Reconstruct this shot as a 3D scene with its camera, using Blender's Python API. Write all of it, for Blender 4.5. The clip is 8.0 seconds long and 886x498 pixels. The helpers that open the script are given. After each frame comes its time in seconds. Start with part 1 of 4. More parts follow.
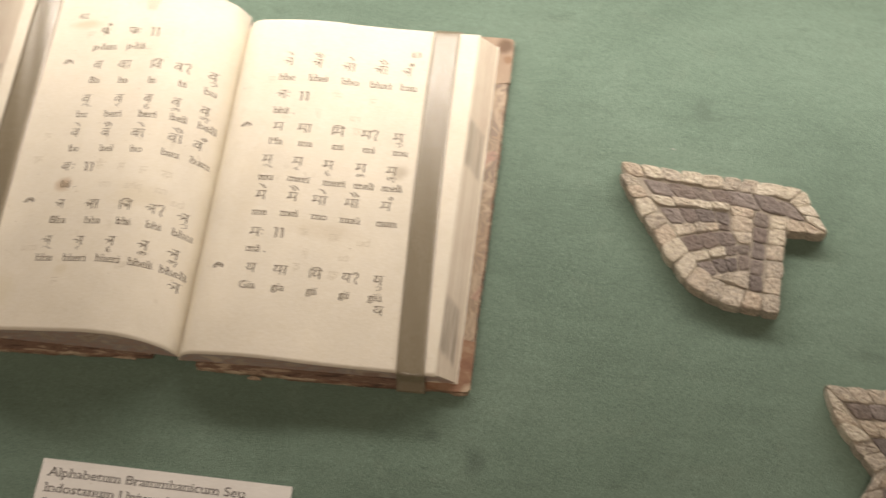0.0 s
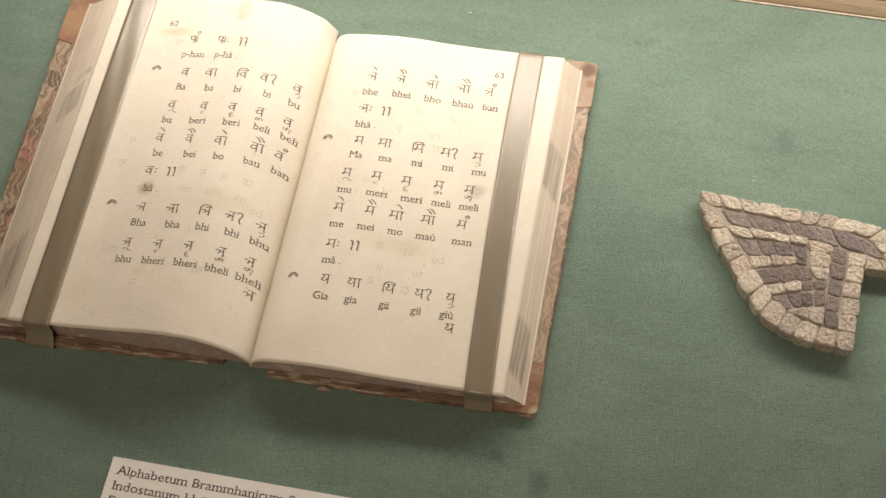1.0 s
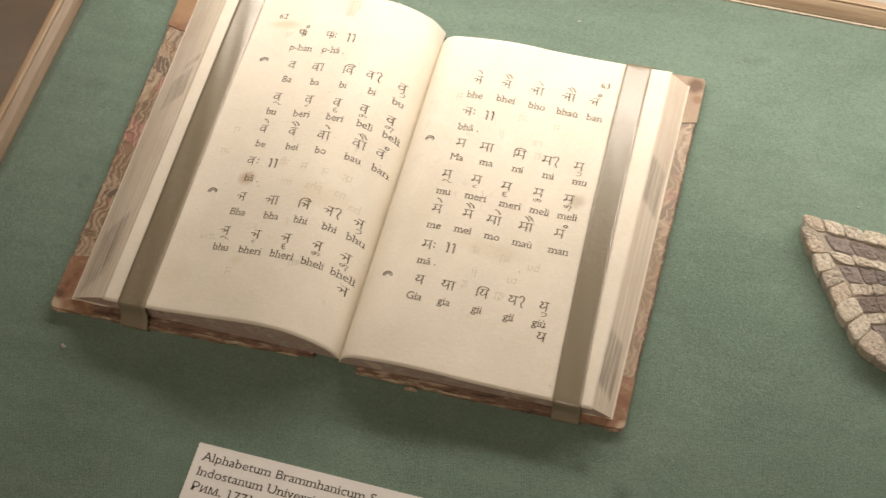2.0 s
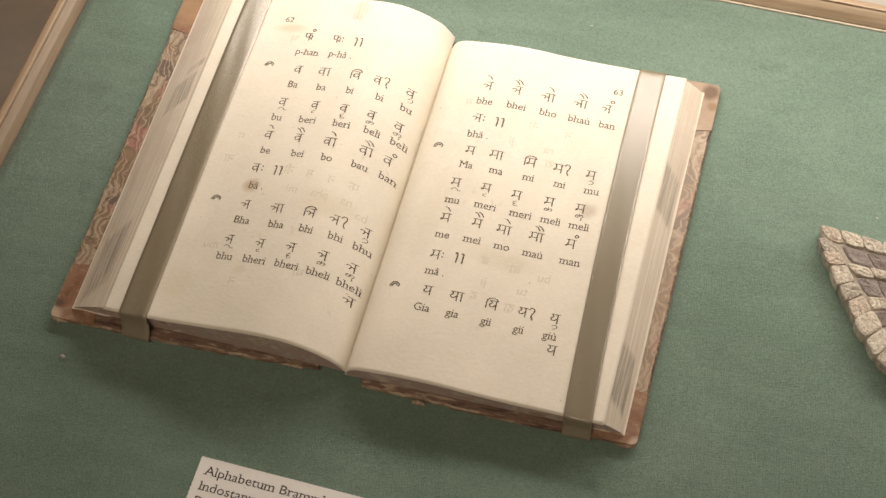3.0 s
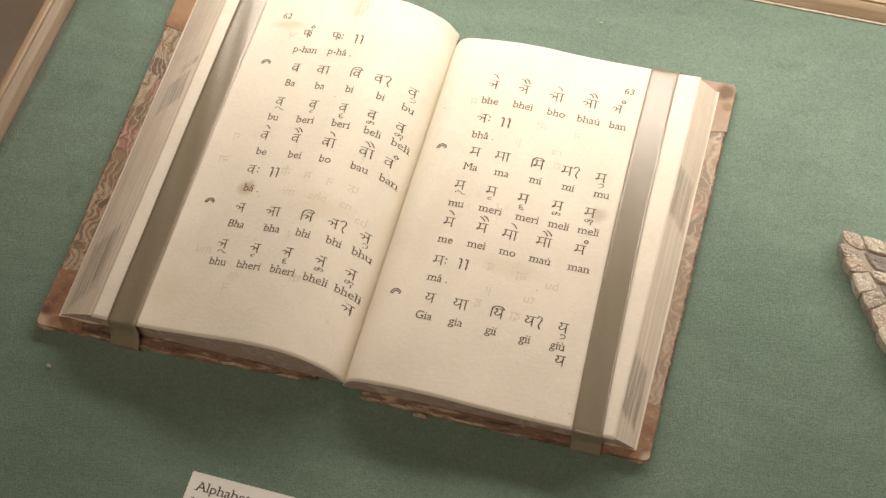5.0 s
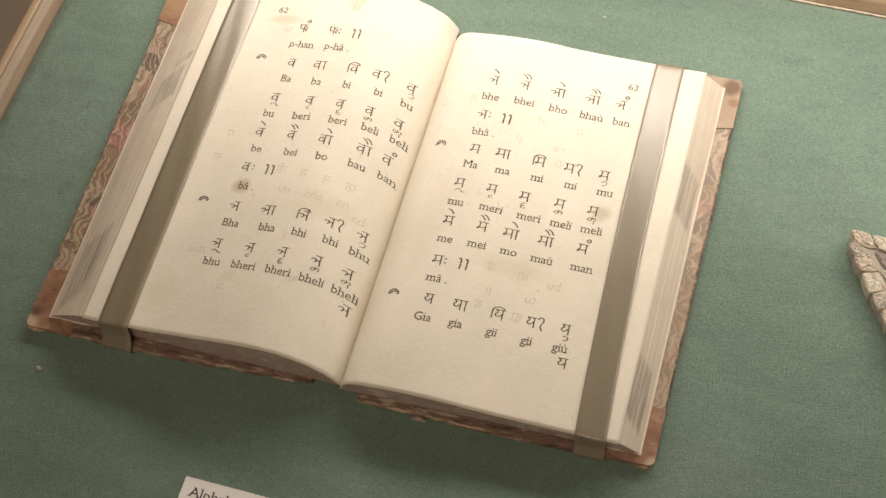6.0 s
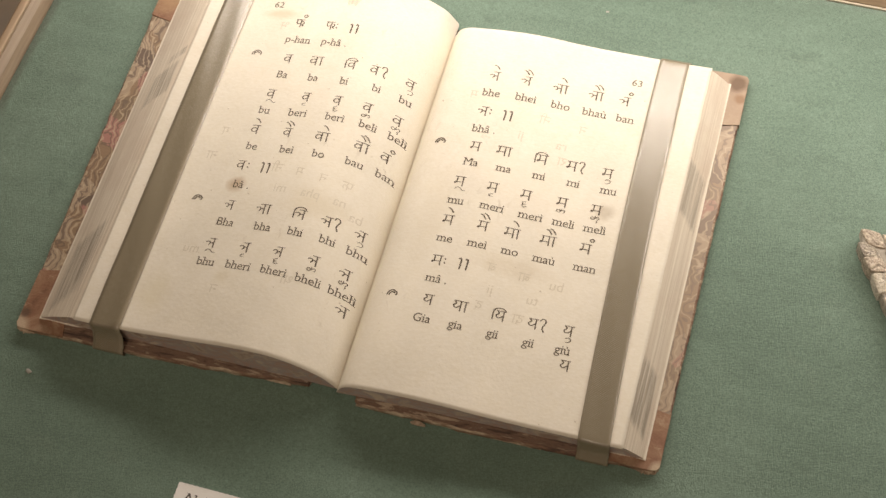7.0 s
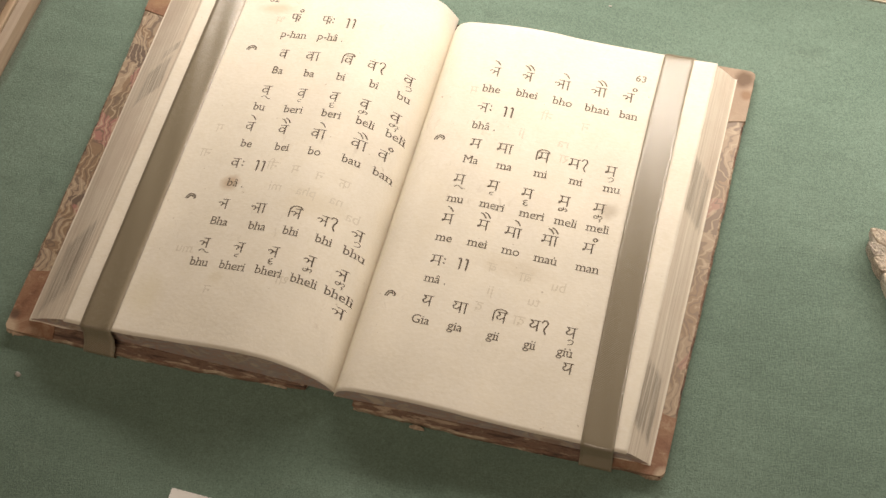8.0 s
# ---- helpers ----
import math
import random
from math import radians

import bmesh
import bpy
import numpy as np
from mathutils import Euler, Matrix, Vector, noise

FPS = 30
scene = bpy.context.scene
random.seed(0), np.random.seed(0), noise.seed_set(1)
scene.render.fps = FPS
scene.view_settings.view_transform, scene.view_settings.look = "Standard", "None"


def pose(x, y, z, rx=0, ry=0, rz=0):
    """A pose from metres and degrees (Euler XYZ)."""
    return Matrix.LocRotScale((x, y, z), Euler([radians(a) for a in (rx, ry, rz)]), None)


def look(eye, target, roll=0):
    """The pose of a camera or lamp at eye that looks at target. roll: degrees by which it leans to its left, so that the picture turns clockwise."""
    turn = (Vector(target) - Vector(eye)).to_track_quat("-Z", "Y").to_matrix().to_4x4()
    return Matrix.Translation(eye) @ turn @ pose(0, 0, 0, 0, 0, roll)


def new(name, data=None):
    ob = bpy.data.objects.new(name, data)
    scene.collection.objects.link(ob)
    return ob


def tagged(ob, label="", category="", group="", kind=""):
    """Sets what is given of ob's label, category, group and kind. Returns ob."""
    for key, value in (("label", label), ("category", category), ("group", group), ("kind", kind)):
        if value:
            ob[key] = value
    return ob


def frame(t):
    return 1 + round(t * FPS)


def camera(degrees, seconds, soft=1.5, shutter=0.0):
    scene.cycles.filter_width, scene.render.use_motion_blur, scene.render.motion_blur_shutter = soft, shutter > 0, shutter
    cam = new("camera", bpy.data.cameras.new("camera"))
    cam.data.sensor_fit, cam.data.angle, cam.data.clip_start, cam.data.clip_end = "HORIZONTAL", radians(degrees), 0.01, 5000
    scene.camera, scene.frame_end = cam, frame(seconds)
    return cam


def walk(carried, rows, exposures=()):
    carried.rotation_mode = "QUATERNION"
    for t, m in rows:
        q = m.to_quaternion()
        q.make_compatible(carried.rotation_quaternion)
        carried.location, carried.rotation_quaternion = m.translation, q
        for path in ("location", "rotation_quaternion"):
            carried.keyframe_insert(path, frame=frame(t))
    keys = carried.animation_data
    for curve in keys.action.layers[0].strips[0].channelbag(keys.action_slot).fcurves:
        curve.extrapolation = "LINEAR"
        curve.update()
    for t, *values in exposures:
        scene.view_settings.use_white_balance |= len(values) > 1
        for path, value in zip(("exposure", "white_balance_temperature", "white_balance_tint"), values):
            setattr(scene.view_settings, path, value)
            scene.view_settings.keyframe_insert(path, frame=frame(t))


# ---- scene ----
# ---- camera ----
cam = camera(34.0, 8.0, 1.5, 0.8)
PATH = [
    (0, (0.19258, -0.22021, 0.60944), (0.07238, 0.21078, -0.28487), -7.160),
    (0.5, (0.19083, -0.22196, 0.61072), (0.03551, 0.21046, -0.27748), -8.853),
    (1, (0.19147, -0.22056, 0.61185), (0.02132, 0.21130, -0.27390), -9.676),
    (1.5, (0.18386, -0.22218, 0.61297), (-0.00475, 0.20717, -0.27026), -10.033),
    (2, (0.18225, -0.22097, 0.61164), (-0.03913, 0.19833, -0.26880), -11.704),
    (2.2, (0.18111, -0.21912, 0.60963), (-0.04270, 0.19842, -0.27104), -11.882),
    (3.3, (0.17582, -0.20872, 0.59642), (-0.05001, 0.20777, -0.28422), -12.001),
    (3.5, (0.17767, -0.21008, 0.59308), (-0.05260, 0.21170, -0.28389), -12.113),
    (4, (0.17557, -0.20739, 0.58622), (-0.05487, 0.21672, -0.28958), -11.930),
    (4.5, (0.17291, -0.20312, 0.58057), (-0.05653, 0.21913, -0.29639), -11.931),
    (6, (0.16740, -0.19198, 0.56108), (-0.06167, 0.22807, -0.31703), -12.030),
    (6.5, (0.16605, -0.18972, 0.55404), (-0.06355, 0.23153, -0.32336), -12.021),
    (7, (0.16470, -0.18590, 0.54784), (-0.06516, 0.23435, -0.32997), -12.120),
    (7.5, (0.16391, -0.18364, 0.54060), (-0.06744, 0.23795, -0.33618), -12.194),
    (8, (0.16116, -0.17929, 0.53523), (-0.06794, 0.24022, -0.34314), -12.137),
]
walk(cam, [(t, look(eye, target, roll)) for t, eye, target, roll in PATH])

# ---- fitted numbers: light, label, lint ----
STRIP_W, ROOM_W = 1.37, 28.0
LABEL_X0, LABEL_X1, LABEL_Y1, LABEL_L1, LABEL_GAP, LABEL_SIZE, LABEL_WIDE = 0.0, 0.113, 0.0, -0.0076, 0.0072, 0.0059, 1.15
LINT = ((-0.1319, -0.0254, 0.0009), (0.0570, 0.2152, 0.0005), (0.2125, 0.1412, 0.0004))

# ---- world, sun and large lights ----
world = bpy.data.worlds.new("world")
scene.world = world
world.use_nodes = True
world.node_tree.nodes["Background"].inputs[0].default_value = (1.0, 0.86, 0.68, 1)
world.node_tree.nodes["Background"].inputs[1].default_value = 0.02


def area_lamp(name, at, aim, sx, sy, watts, colour, spread=180):
    data = bpy.data.lights.new(name, "AREA")
    data.shape, data.size, data.size_y = "RECTANGLE", sx, sy
    data.energy, data.color, data.spread = watts, colour, radians(spread)
    ob = new(name, data)
    ob.matrix_world = look(at, aim)
    return ob


# the strip of light under the top rail of the showcase, and an added, unseen fill lamp at the ceiling for the dim room
# light
area_lamp("showcase_light", (0.14, 0.250, 0.138), (0.14, 0.066, 0.0), 0.66, 0.036, STRIP_W, (1.0, 0.885, 0.785))
area_lamp("room_fill_light", (0.1, -1.5, 2.38), (0.1, -1.5, 0.0), 1.6, 1.6, ROOM_W, (1.0, 0.80, 0.63))


# ---- materials ----
class Mat:
    """A small builder of node materials."""

    def __init__(self, name, rough=0.6, metal=0.0):
        self.m = bpy.data.materials.new(name)
        self.m.use_nodes = True
        self.t = self.m.node_tree
        self.b = self.t.nodes["Principled BSDF"]
        self.b.inputs["Roughness"].default_value = rough
        self.b.inputs["Metallic"].default_value = metal
        self.coord = self.n("ShaderNodeTexCoord").outputs["Object"]

    def n(self, kind, **kw):
        node = self.t.nodes.new(kind)
        for k, v in kw.items():
            node.inputs[k].default_value = v
        return node

    def link(self, a, b):
        self.t.links.new(a, b)

    def mapped(self, scale, loc=(0, 0, 0), rot=(0, 0, 0)):
        mp = self.n("ShaderNodeMapping", Scale=scale, Location=loc, Rotation=rot)
        self.link(self.coord, mp.inputs["Vector"])
        return mp.outputs[0]

    def noise(self, scale, detail=4, rough=0.55, distort=0.0, vec=None):
        nd = self.n("ShaderNodeTexNoise", Scale=scale, Detail=detail, Roughness=rough, Distortion=distort)
        self.link(vec if vec is not None else self.coord, nd.inputs["Vector"])
        return nd.outputs["Fac"]

    def ramp(self, fac, stops):
        r = self.t.nodes.new("ShaderNodeValToRGB")
        e = r.color_ramp.elements
        e[0].position, e[0].color = stops[0][0], (*stops[0][1], 1)
        e[1].position, e[1].color = stops[-1][0], (*stops[-1][1], 1)
        for p, c in stops[1:-1]:
            x = e.new(p)
            x.color = (*c, 1)
        self.link(fac, r.inputs[0])
        return r.outputs[0]

    def mix(self, fac, a, b, mode="MIX"):
        x = self.t.nodes.new("ShaderNodeMix")
        x.data_type, x.blend_type = "RGBA", mode
        for s, v in ((x.inputs[0], fac), (x.inputs[6], a), (x.inputs[7], b)):
            if isinstance(v, (int, float)):
                s.default_value = v
            elif isinstance(v, tuple):
                s.default_value = (*v, 1)
            else:
                self.link(v, s)
        return x.outputs[2]

    def math(self, op, a, b=0.0, clamp=False):
        x = self.t.nodes.new("ShaderNodeMath")
        x.operation, x.use_clamp = op, clamp
        for s, v in ((x.inputs[0], a), (x.inputs[1], b)):
            if isinstance(v, (int, float)):
                s.default_value = v
            else:
                self.link(v, s)
        return x.outputs[0]

    def xyz(self):
        s = self.t.nodes.new("ShaderNodeSeparateXYZ")
        self.link(self.coord, s.inputs[0])
        return s.outputs

    def blob(self, x, y, rx, ry, edge=0.5):
        """1 inside an ellipse round (x, y), falling to 0 outside."""
        s = self.xyz()
        dx = self.math("DIVIDE", self.math("SUBTRACT", s[0], x), rx)
        dy = self.math("DIVIDE", self.math("SUBTRACT", s[1], y), ry)
        d = self.math("SQRT", self.math("ADD", self.math("MULTIPLY", dx, dx), self.math("MULTIPLY", dy, dy)))
        wob = self.math("MULTIPLY", self.math("SUBTRACT", self.noise(160, 3), 0.5), 0.9)
        d = self.math("ADD", d, wob)
        return self.math("DIVIDE", self.math("SUBTRACT", 1 + edge, d), 2 * edge, True)

    def random(self):
        return self.t.nodes.new("ShaderNodeObjectInfo").outputs["Random"]

    def bump(self, height, strength, dist):
        bp = self.n("ShaderNodeBump", Strength=strength, Distance=dist)
        self.link(height, bp.inputs["Height"])
        self.link(bp.outputs[0], self.b.inputs["Normal"])

    def colour(self, sock):
        if isinstance(sock, tuple):
            self.b.inputs["Base Color"].default_value = (*sock, 1)
        else:
            self.link(sock, self.b.inputs["Base Color"])
        return self

    def rough(self, sock):
        self.link(sock, self.b.inputs["Roughness"])


def felt_material():
    a = Mat("green_felt", 0.95)
    big = a.ramp(a.noise(11, 5, 0.62, 0.8), [(0.3, (0.128, 0.194, 0.147)), (0.5, (0.150, 0.224, 0.171)), (0.7, (0.170, 0.248, 0.192))])
    pale = a.ramp(a.noise(26, 5, 0.7, 1.5), [(0.56, (0, 0, 0)), (0.78, (1, 1, 1))])
    c = a.mix(a.math("MULTIPLY", pale, 0.14), big, (0.26, 0.30, 0.235))
    wipe = a.noise(1.0, 3, 0.6, 0.5, a.mapped((26, 120, 1), (0.4, 0.2, 0)))
    c = a.mix(0.2, c, a.ramp(wipe, [(0.3, (0.36, 0.36, 0.36)), (0.7, (0.64, 0.64, 0.64))]), "OVERLAY")
    grain = a.noise(1500, 3, 0.75)
    nap = a.noise(380, 4, 0.7, 0.6)
    c = a.mix(0.6, c, a.ramp(grain, [(0.32, (0.26, 0.26, 0.26)), (0.68, (0.74, 0.74, 0.74))]), "OVERLAY")
    c = a.mix(0.22, c, a.ramp(nap, [(0.3, (0.36, 0.36, 0.36)), (0.7, (0.64, 0.64, 0.64))]), "OVERLAY")
    dark = a.ramp(a.noise(36, 3, 0.6, 0.8, a.mapped((1, 1.6, 1), (3.1, 7.7, 0))), [(0.64, (0, 0, 0)), (0.76, (1, 1, 1))])
    c = a.mix(a.math("MULTIPLY", dark, 0.4), c, (0.08, 0.115, 0.088))
    for x, y, rx, ry, w in ((0.141, -0.028, 0.004, 0.006, 0.5), (0.120, -0.018, 0.003, 0.003, 0.4), (-0.178, 0.118, 0.006, 0.004, 0.2), (0.225, 0.165, 0.004, 0.007, 0.3)):
        c = a.mix(a.math("MULTIPLY", a.blob(x, y, rx, ry), w), c, (0.07, 0.10, 0.08))
    a.colour(c)
    a.bump(a.math("ADD", grain, a.math("MULTIPLY", nap, 0.5)), 0.6, 0.0008)
    a.b.inputs["Sheen Weight"].default_value = 0.15
    a.b.inputs["Sheen Roughness"].default_value = 0.6
    return a.m


def paper_material(name, base=(0.755, 0.705, 0.595), stains=()):
    a = Mat(name, 0.85)
    tone = a.ramp(a.noise(28, 5, 0.6), [(0.3, tuple(v * 0.94 for v in base)), (0.7, tuple(min(1, v * 1.05) for v in base))])
    fibre = a.ramp(a.noise(1300, 3, 0.7, 0, a.mapped((0.35, 1, 1))), [(0.3, (0.38, 0.38, 0.38)), (0.7, (0.60, 0.60, 0.60))])
    c = a.mix(0.45, tone, fibre, "OVERLAY")
    cloud = a.ramp(a.noise(95, 4, 0.7, 0.4), [(0.35, (0.43, 0.425, 0.41)), (0.65, (0.55, 0.55, 0.55))])
    c = a.mix(0.25, c, cloud, "OVERLAY")
    # thin, soft show-through of the print on the back
    ghost = a.ramp(a.noise(210, 4, 0.7, 1.2, a.mapped((1, 0.55, 1), (1.7, 0.3, 0))), [(0.60, (0, 0, 0)), (0.74, (1, 1, 1))])
    band = a.ramp(a.noise(24, 2, 0.5, 0, a.mapped((0.6, 2.2, 1), (5.2, 1.1, 0))), [(0.50, (0, 0, 0)), (0.64, (1, 1, 1))])
    c = a.mix(a.math("MULTIPLY", a.math("MULTIPLY", ghost, band), 0.34), c, (0.42, 0.35, 0.25))
    speck = a.ramp(a.noise(520, 2, 0.5, 0, a.mapped((1, 1, 1), (9.1, 4.4, 0))), [(0.745, (0, 0, 0)), (0.77, (1, 1, 1))])
    c = a.mix(a.math("MULTIPLY", speck, 0.45), c, (0.30, 0.22, 0.13))
    for x, y, rx, ry, w, col in stains:
        c = a.mix(a.math("MULTIPLY", a.blob(x, y, rx, ry), w), c, col)
    a.colour(c)
    a.bump(a.math("ADD", a.noise(700, 3), a.math("MULTIPLY", a.noise(90, 3), 1.5)), 0.16, 0.0005)
    return a.m


def edge_material(name, marks=(), slant=0.0):
    """The pale fore-edge: hundreds of leaves, seen as long fine streaks, with darker grey marks."""
    a = Mat(name, 0.8)
    streak = a.noise(1.0, 4, 0.7, 0, a.mapped((1500, 5, 2600)))
    c = a.ramp(streak, [(0.30, (0.50, 0.42, 0.325)), (0.5, (0.64, 0.57, 0.46)), (0.70, (0.74, 0.68, 0.57))])
    c = a.mix(a.math("MULTIPLY", a.ramp(a.noise(40, 3), [(0.45, (0, 0, 0)), (0.7, (1, 1, 1))]), 0.35), c, (0.50, 0.38, 0.29))
    for x, y, rx, ry, w in marks:
        q = a.xyz()
        dy = a.math("DIVIDE", a.math("SUBTRACT", q[1], a.math("ADD", y, a.math("MULTIPLY", a.math("SUBTRACT", q[0], x), slant))), ry)
        dx = a.math("DIVIDE", a.math("SUBTRACT", q[0], x), rx)
        d = a.math("MAXIMUM", a.math("ABSOLUTE", dx), a.math("ABSOLUTE", dy))
        d = a.math("ADD", d, a.math("MULTIPLY", a.math("SUBTRACT", a.noise(1.0, 3, 0.6, 0, a.mapped((700, 60, 900))), 0.5), 0.4))
        f = a.math("MULTIPLY", a.math("DIVIDE", a.math("SUBTRACT", 1.12, d), 0.24, True), w)
        f = a.math("MULTIPLY", f, a.ramp(a.noise(1.0, 3, 0.6, 0, a.mapped((1500, 30, 2600), (3, 1, 0))), [(0.38, (0.15, 0.15, 0.15)), (0.6, (1, 1, 1))]))
        c = a.mix(f, c, (0.24, 0.21, 0.165))
    a.colour(c)
    a.bump(streak, 0.6, 0.0006)
    return a.m


def tail_material():
    """The trimmed tail edge, sprinkled brown and grey-violet long ago."""
    a = Mat("sprinkled_tail_edge", 0.8)
    patch = a.noise(1.0, 4, 0.6, 0.4, a.mapped((62, 20, 95), (0.3, 0, 0.2), (0, 0.55, 0)))
    c = a.ramp(patch, [(0.34, (0.36, 0.26, 0.21)), (0.42, (0.54, 0.45, 0.35)), (0.47, (0.40, 0.345, 0.325)), (0.53, (0.46, 0.32, 0.25)), (0.59, (0.41, 0.36, 0.34)), (0.66, (0.60, 0.51, 0.40))])
    leaf = a.noise(1.0, 3, 0.6, 0, a.mapped((6, 900, 2400)))
    c = a.mix(0.3, c, a.ramp(leaf, [(0.3, (0.33, 0.33, 0.33)), (0.7, (0.66, 0.66, 0.66))]), "OVERLAY")
    a.colour(c)
    a.bump(leaf, 0.5, 0.0005)
    return a.m


def marbled_material(name, pale):
    a = Mat(name, 0.55)
    warp = a.n("ShaderNodeTexNoise", Scale=38.0, Detail=3.0)
    a.link(a.coord, warp.inputs["Vector"])
    v = a.n("ShaderNodeVectorMath")
    v.operation = "MULTIPLY_ADD"
    a.link(warp.outputs["Color"], v.inputs[0])
    v.inputs[1].default_value = (0.03, 0.03, 0.0)
    a.link(a.coord, v.inputs[2])
    cells = a.n("ShaderNodeTexVoronoi", Scale=95.0)
    a.link(v.outputs[0], cells.inputs["Vector"])
    pick = a.n("ShaderNodeSeparateColor")
    a.link(cells.outputs["Color"], pick.inputs[0])
    c = a.ramp(pick.outputs[0], [(0.0, (0.25, 0.17, 0.105)), (0.28, (0.34, 0.175, 0.14)), (0.42, (0.21, 0.15, 0.095)), (0.60, (0.34, 0.26, 0.18)), (0.87, (0.14, 0.10, 0.075))])
    c.node.color_ramp.interpolation = "CONSTANT"
    swirl = a.n("ShaderNodeTexWave", Scale=85.0, Distortion=9.0, Detail=2.0)
    swirl.inputs["Detail Scale"].default_value = 1.6
    a.link(v.outputs[0], swirl.inputs["Vector"])
    lines = a.ramp(swirl.outputs["Fac"], [(0.0, (1, 1, 1)), (0.16, (0, 0, 0))])
    c = a.mix(a.math("MULTIPLY", lines, 0.75), c, (0.48, 0.39, 0.27))
    dark = a.ramp(swirl.outputs["Fac"], [(0.86, (0, 0, 0)), (0.97, (1, 1, 1))])
    c = a.mix(a.math("MULTIPLY", dark, 0.8), c, (0.14, 0.10, 0.075))
    dots = a.n("ShaderNodeTexVoronoi", Scale=420.0)
    a.link(v.outputs[0], dots.inputs["Vector"])
    drop = a.ramp(dots.outputs["Distance"], [(0.16, (1, 1, 1)), (0.26, (0, 0, 0))])
    where = a.ramp(a.noise(60, 2), [(0.5, (0, 0, 0)), (0.6, (1, 1, 1))])
    c = a.mix(a.math("MULTIPLY", a.math("MULTIPLY", drop, where), 0.7), c, (0.46, 0.38, 0.26))
    # beiger paper and the lamp's brightening, both mixed into the colour
    c = a.mix(pale, c, (0.43, 0.34, 0.25))
    y = a.xyz()[1]
    low = a.math("LESS_THAN", a.math("ADD", y, a.math("MULTIPLY", a.noise(180, 3), 0.006)), 0.0062)
    skin = a.ramp(a.noise(1.0, 5, 0.7, 0.4, a.mapped((70, 420, 60))), [(0.40, (0.075, 0.048, 0.036)), (0.48, (0.22, 0.14, 0.095)), (0.54, (0.15, 0.095, 0.068)), (0.62, (0.44, 0.35, 0.25))])
    c = a.mix(low, c, skin)
    a.colour(c)
    a.bump(a.noise(600, 3), 0.2, 0.0004)
    return a.m


def leather_material(name="worn_leather", fade=0.0, tips=()):
    """Brown leather: rubbed patches, and bare or dark tips at the places given."""
    a = Mat(name, 0.6)
    c = a.ramp(a.noise(70, 6, 0.7, 0.5), [(0.32, (0.14, 0.068, 0.040)), (0.46, (0.235, 0.12, 0.068)), (0.58, (0.29, 0.168, 0.10)), (0.70, (0.40, 0.28, 0.18))])
    c = a.mix(fade, c, (0.40, 0.325, 0.24))
    rub = a.ramp(a.noise(240, 4, 0.7), [(0.60, (0, 0, 0)), (0.72, (1, 1, 1))])
    c = a.mix(a.math("MULTIPLY", rub, 0.45), c, (0.50, 0.38, 0.25))
    for x, y, r, col in tips:
        c = a.mix(a.math("MULTIPLY", a.blob(x, y, r, r, 0.35), 0.82), c, col)
    a.colour(c)
    a.bump(a.noise(900, 4, 0.7), 0.5, 0.0006)
    return a.m


def board_material():
    """The worn edge of the boards: frayed leather turn-in over grey pasteboard."""
    a = Mat("worn_board_edge", 0.8)
    c = a.ramp(a.noise(1.0, 5, 0.7, 0.3, a.mapped((55, 160, 160))), [(0.36, (0.06, 0.04, 0.03)), (0.46, (0.20, 0.115, 0.075)), (0.54, (0.26, 0.18, 0.12)), (0.64, (0.52, 0.43, 0.31))])
    a.colour(c)
    a.bump(a.noise(700, 4, 0.7), 0.6, 0.0008)
    return a.m


def ribbon_material():
    """Olive-grey satin ribbon: fine slanting ribs and a stitched selvedge."""
    a = Mat("satin_ribbon", 0.33, 0.0)
    a.b.inputs["IOR"].default_value = 2.2
    uv = a.t.nodes.new("ShaderNodeUVMap")
    mp = a.n("ShaderNodeMapping", Rotation=(0, 0, 0.75))
    a.link(uv.outputs[0], mp.inputs["Vector"])
    wave = a.n("ShaderNodeTexWave", Scale=430.0, Distortion=0.5, Detail=1.0)
    a.link(mp.outputs[0], wave.inputs["Vector"])
    ribs = wave.outputs["Fac"]
    c = a.mix(ribs, (0.215, 0.182, 0.122), (0.255, 0.217, 0.148))
    c = a.mix(a.math("MULTIPLY", a.noise(70, 4), 0.4), c, (0.20, 0.168, 0.112))
    s = a.t.nodes.new("ShaderNodeSeparateXYZ")
    a.link(uv.outputs[0], s.inputs[0])
    side = a.math("ABSOLUTE", a.math("SUBTRACT", a.math("MULTIPLY", s.outputs[0], 1 / 0.0127), 0.5))
    selv = a.math("GREATER_THAN", side, 0.44)
    stitch = a.math("GREATER_THAN", a.math("SINE", a.math("MULTIPLY", s.outputs[1], 7000.0)), 0.0)
    c = a.mix(a.math("MULTIPLY", selv, a.math("ADD", 0.1, a.math("MULTIPLY", stitch, 0.35))), c, (0.42, 0.36, 0.26))
    a.colour(c)
    # the float threads of the weave glint one by one
    glint = a.ramp(a.noise(2600, 2, 0.6), [(0.36, (0.05, 0.05, 0.05)), (0.62, (1, 1, 1))])
    a.link(a.math("MULTIPLY", glint, a.math("ADD", 0.12, a.math("MULTIPLY", ribs, 0.88))), a.b.inputs["Specular IOR Level"])
    a.bump(a.math("ADD", ribs, a.math("MULTIPLY", selv, stitch)), 0.15, 0.00012)
    return a.m


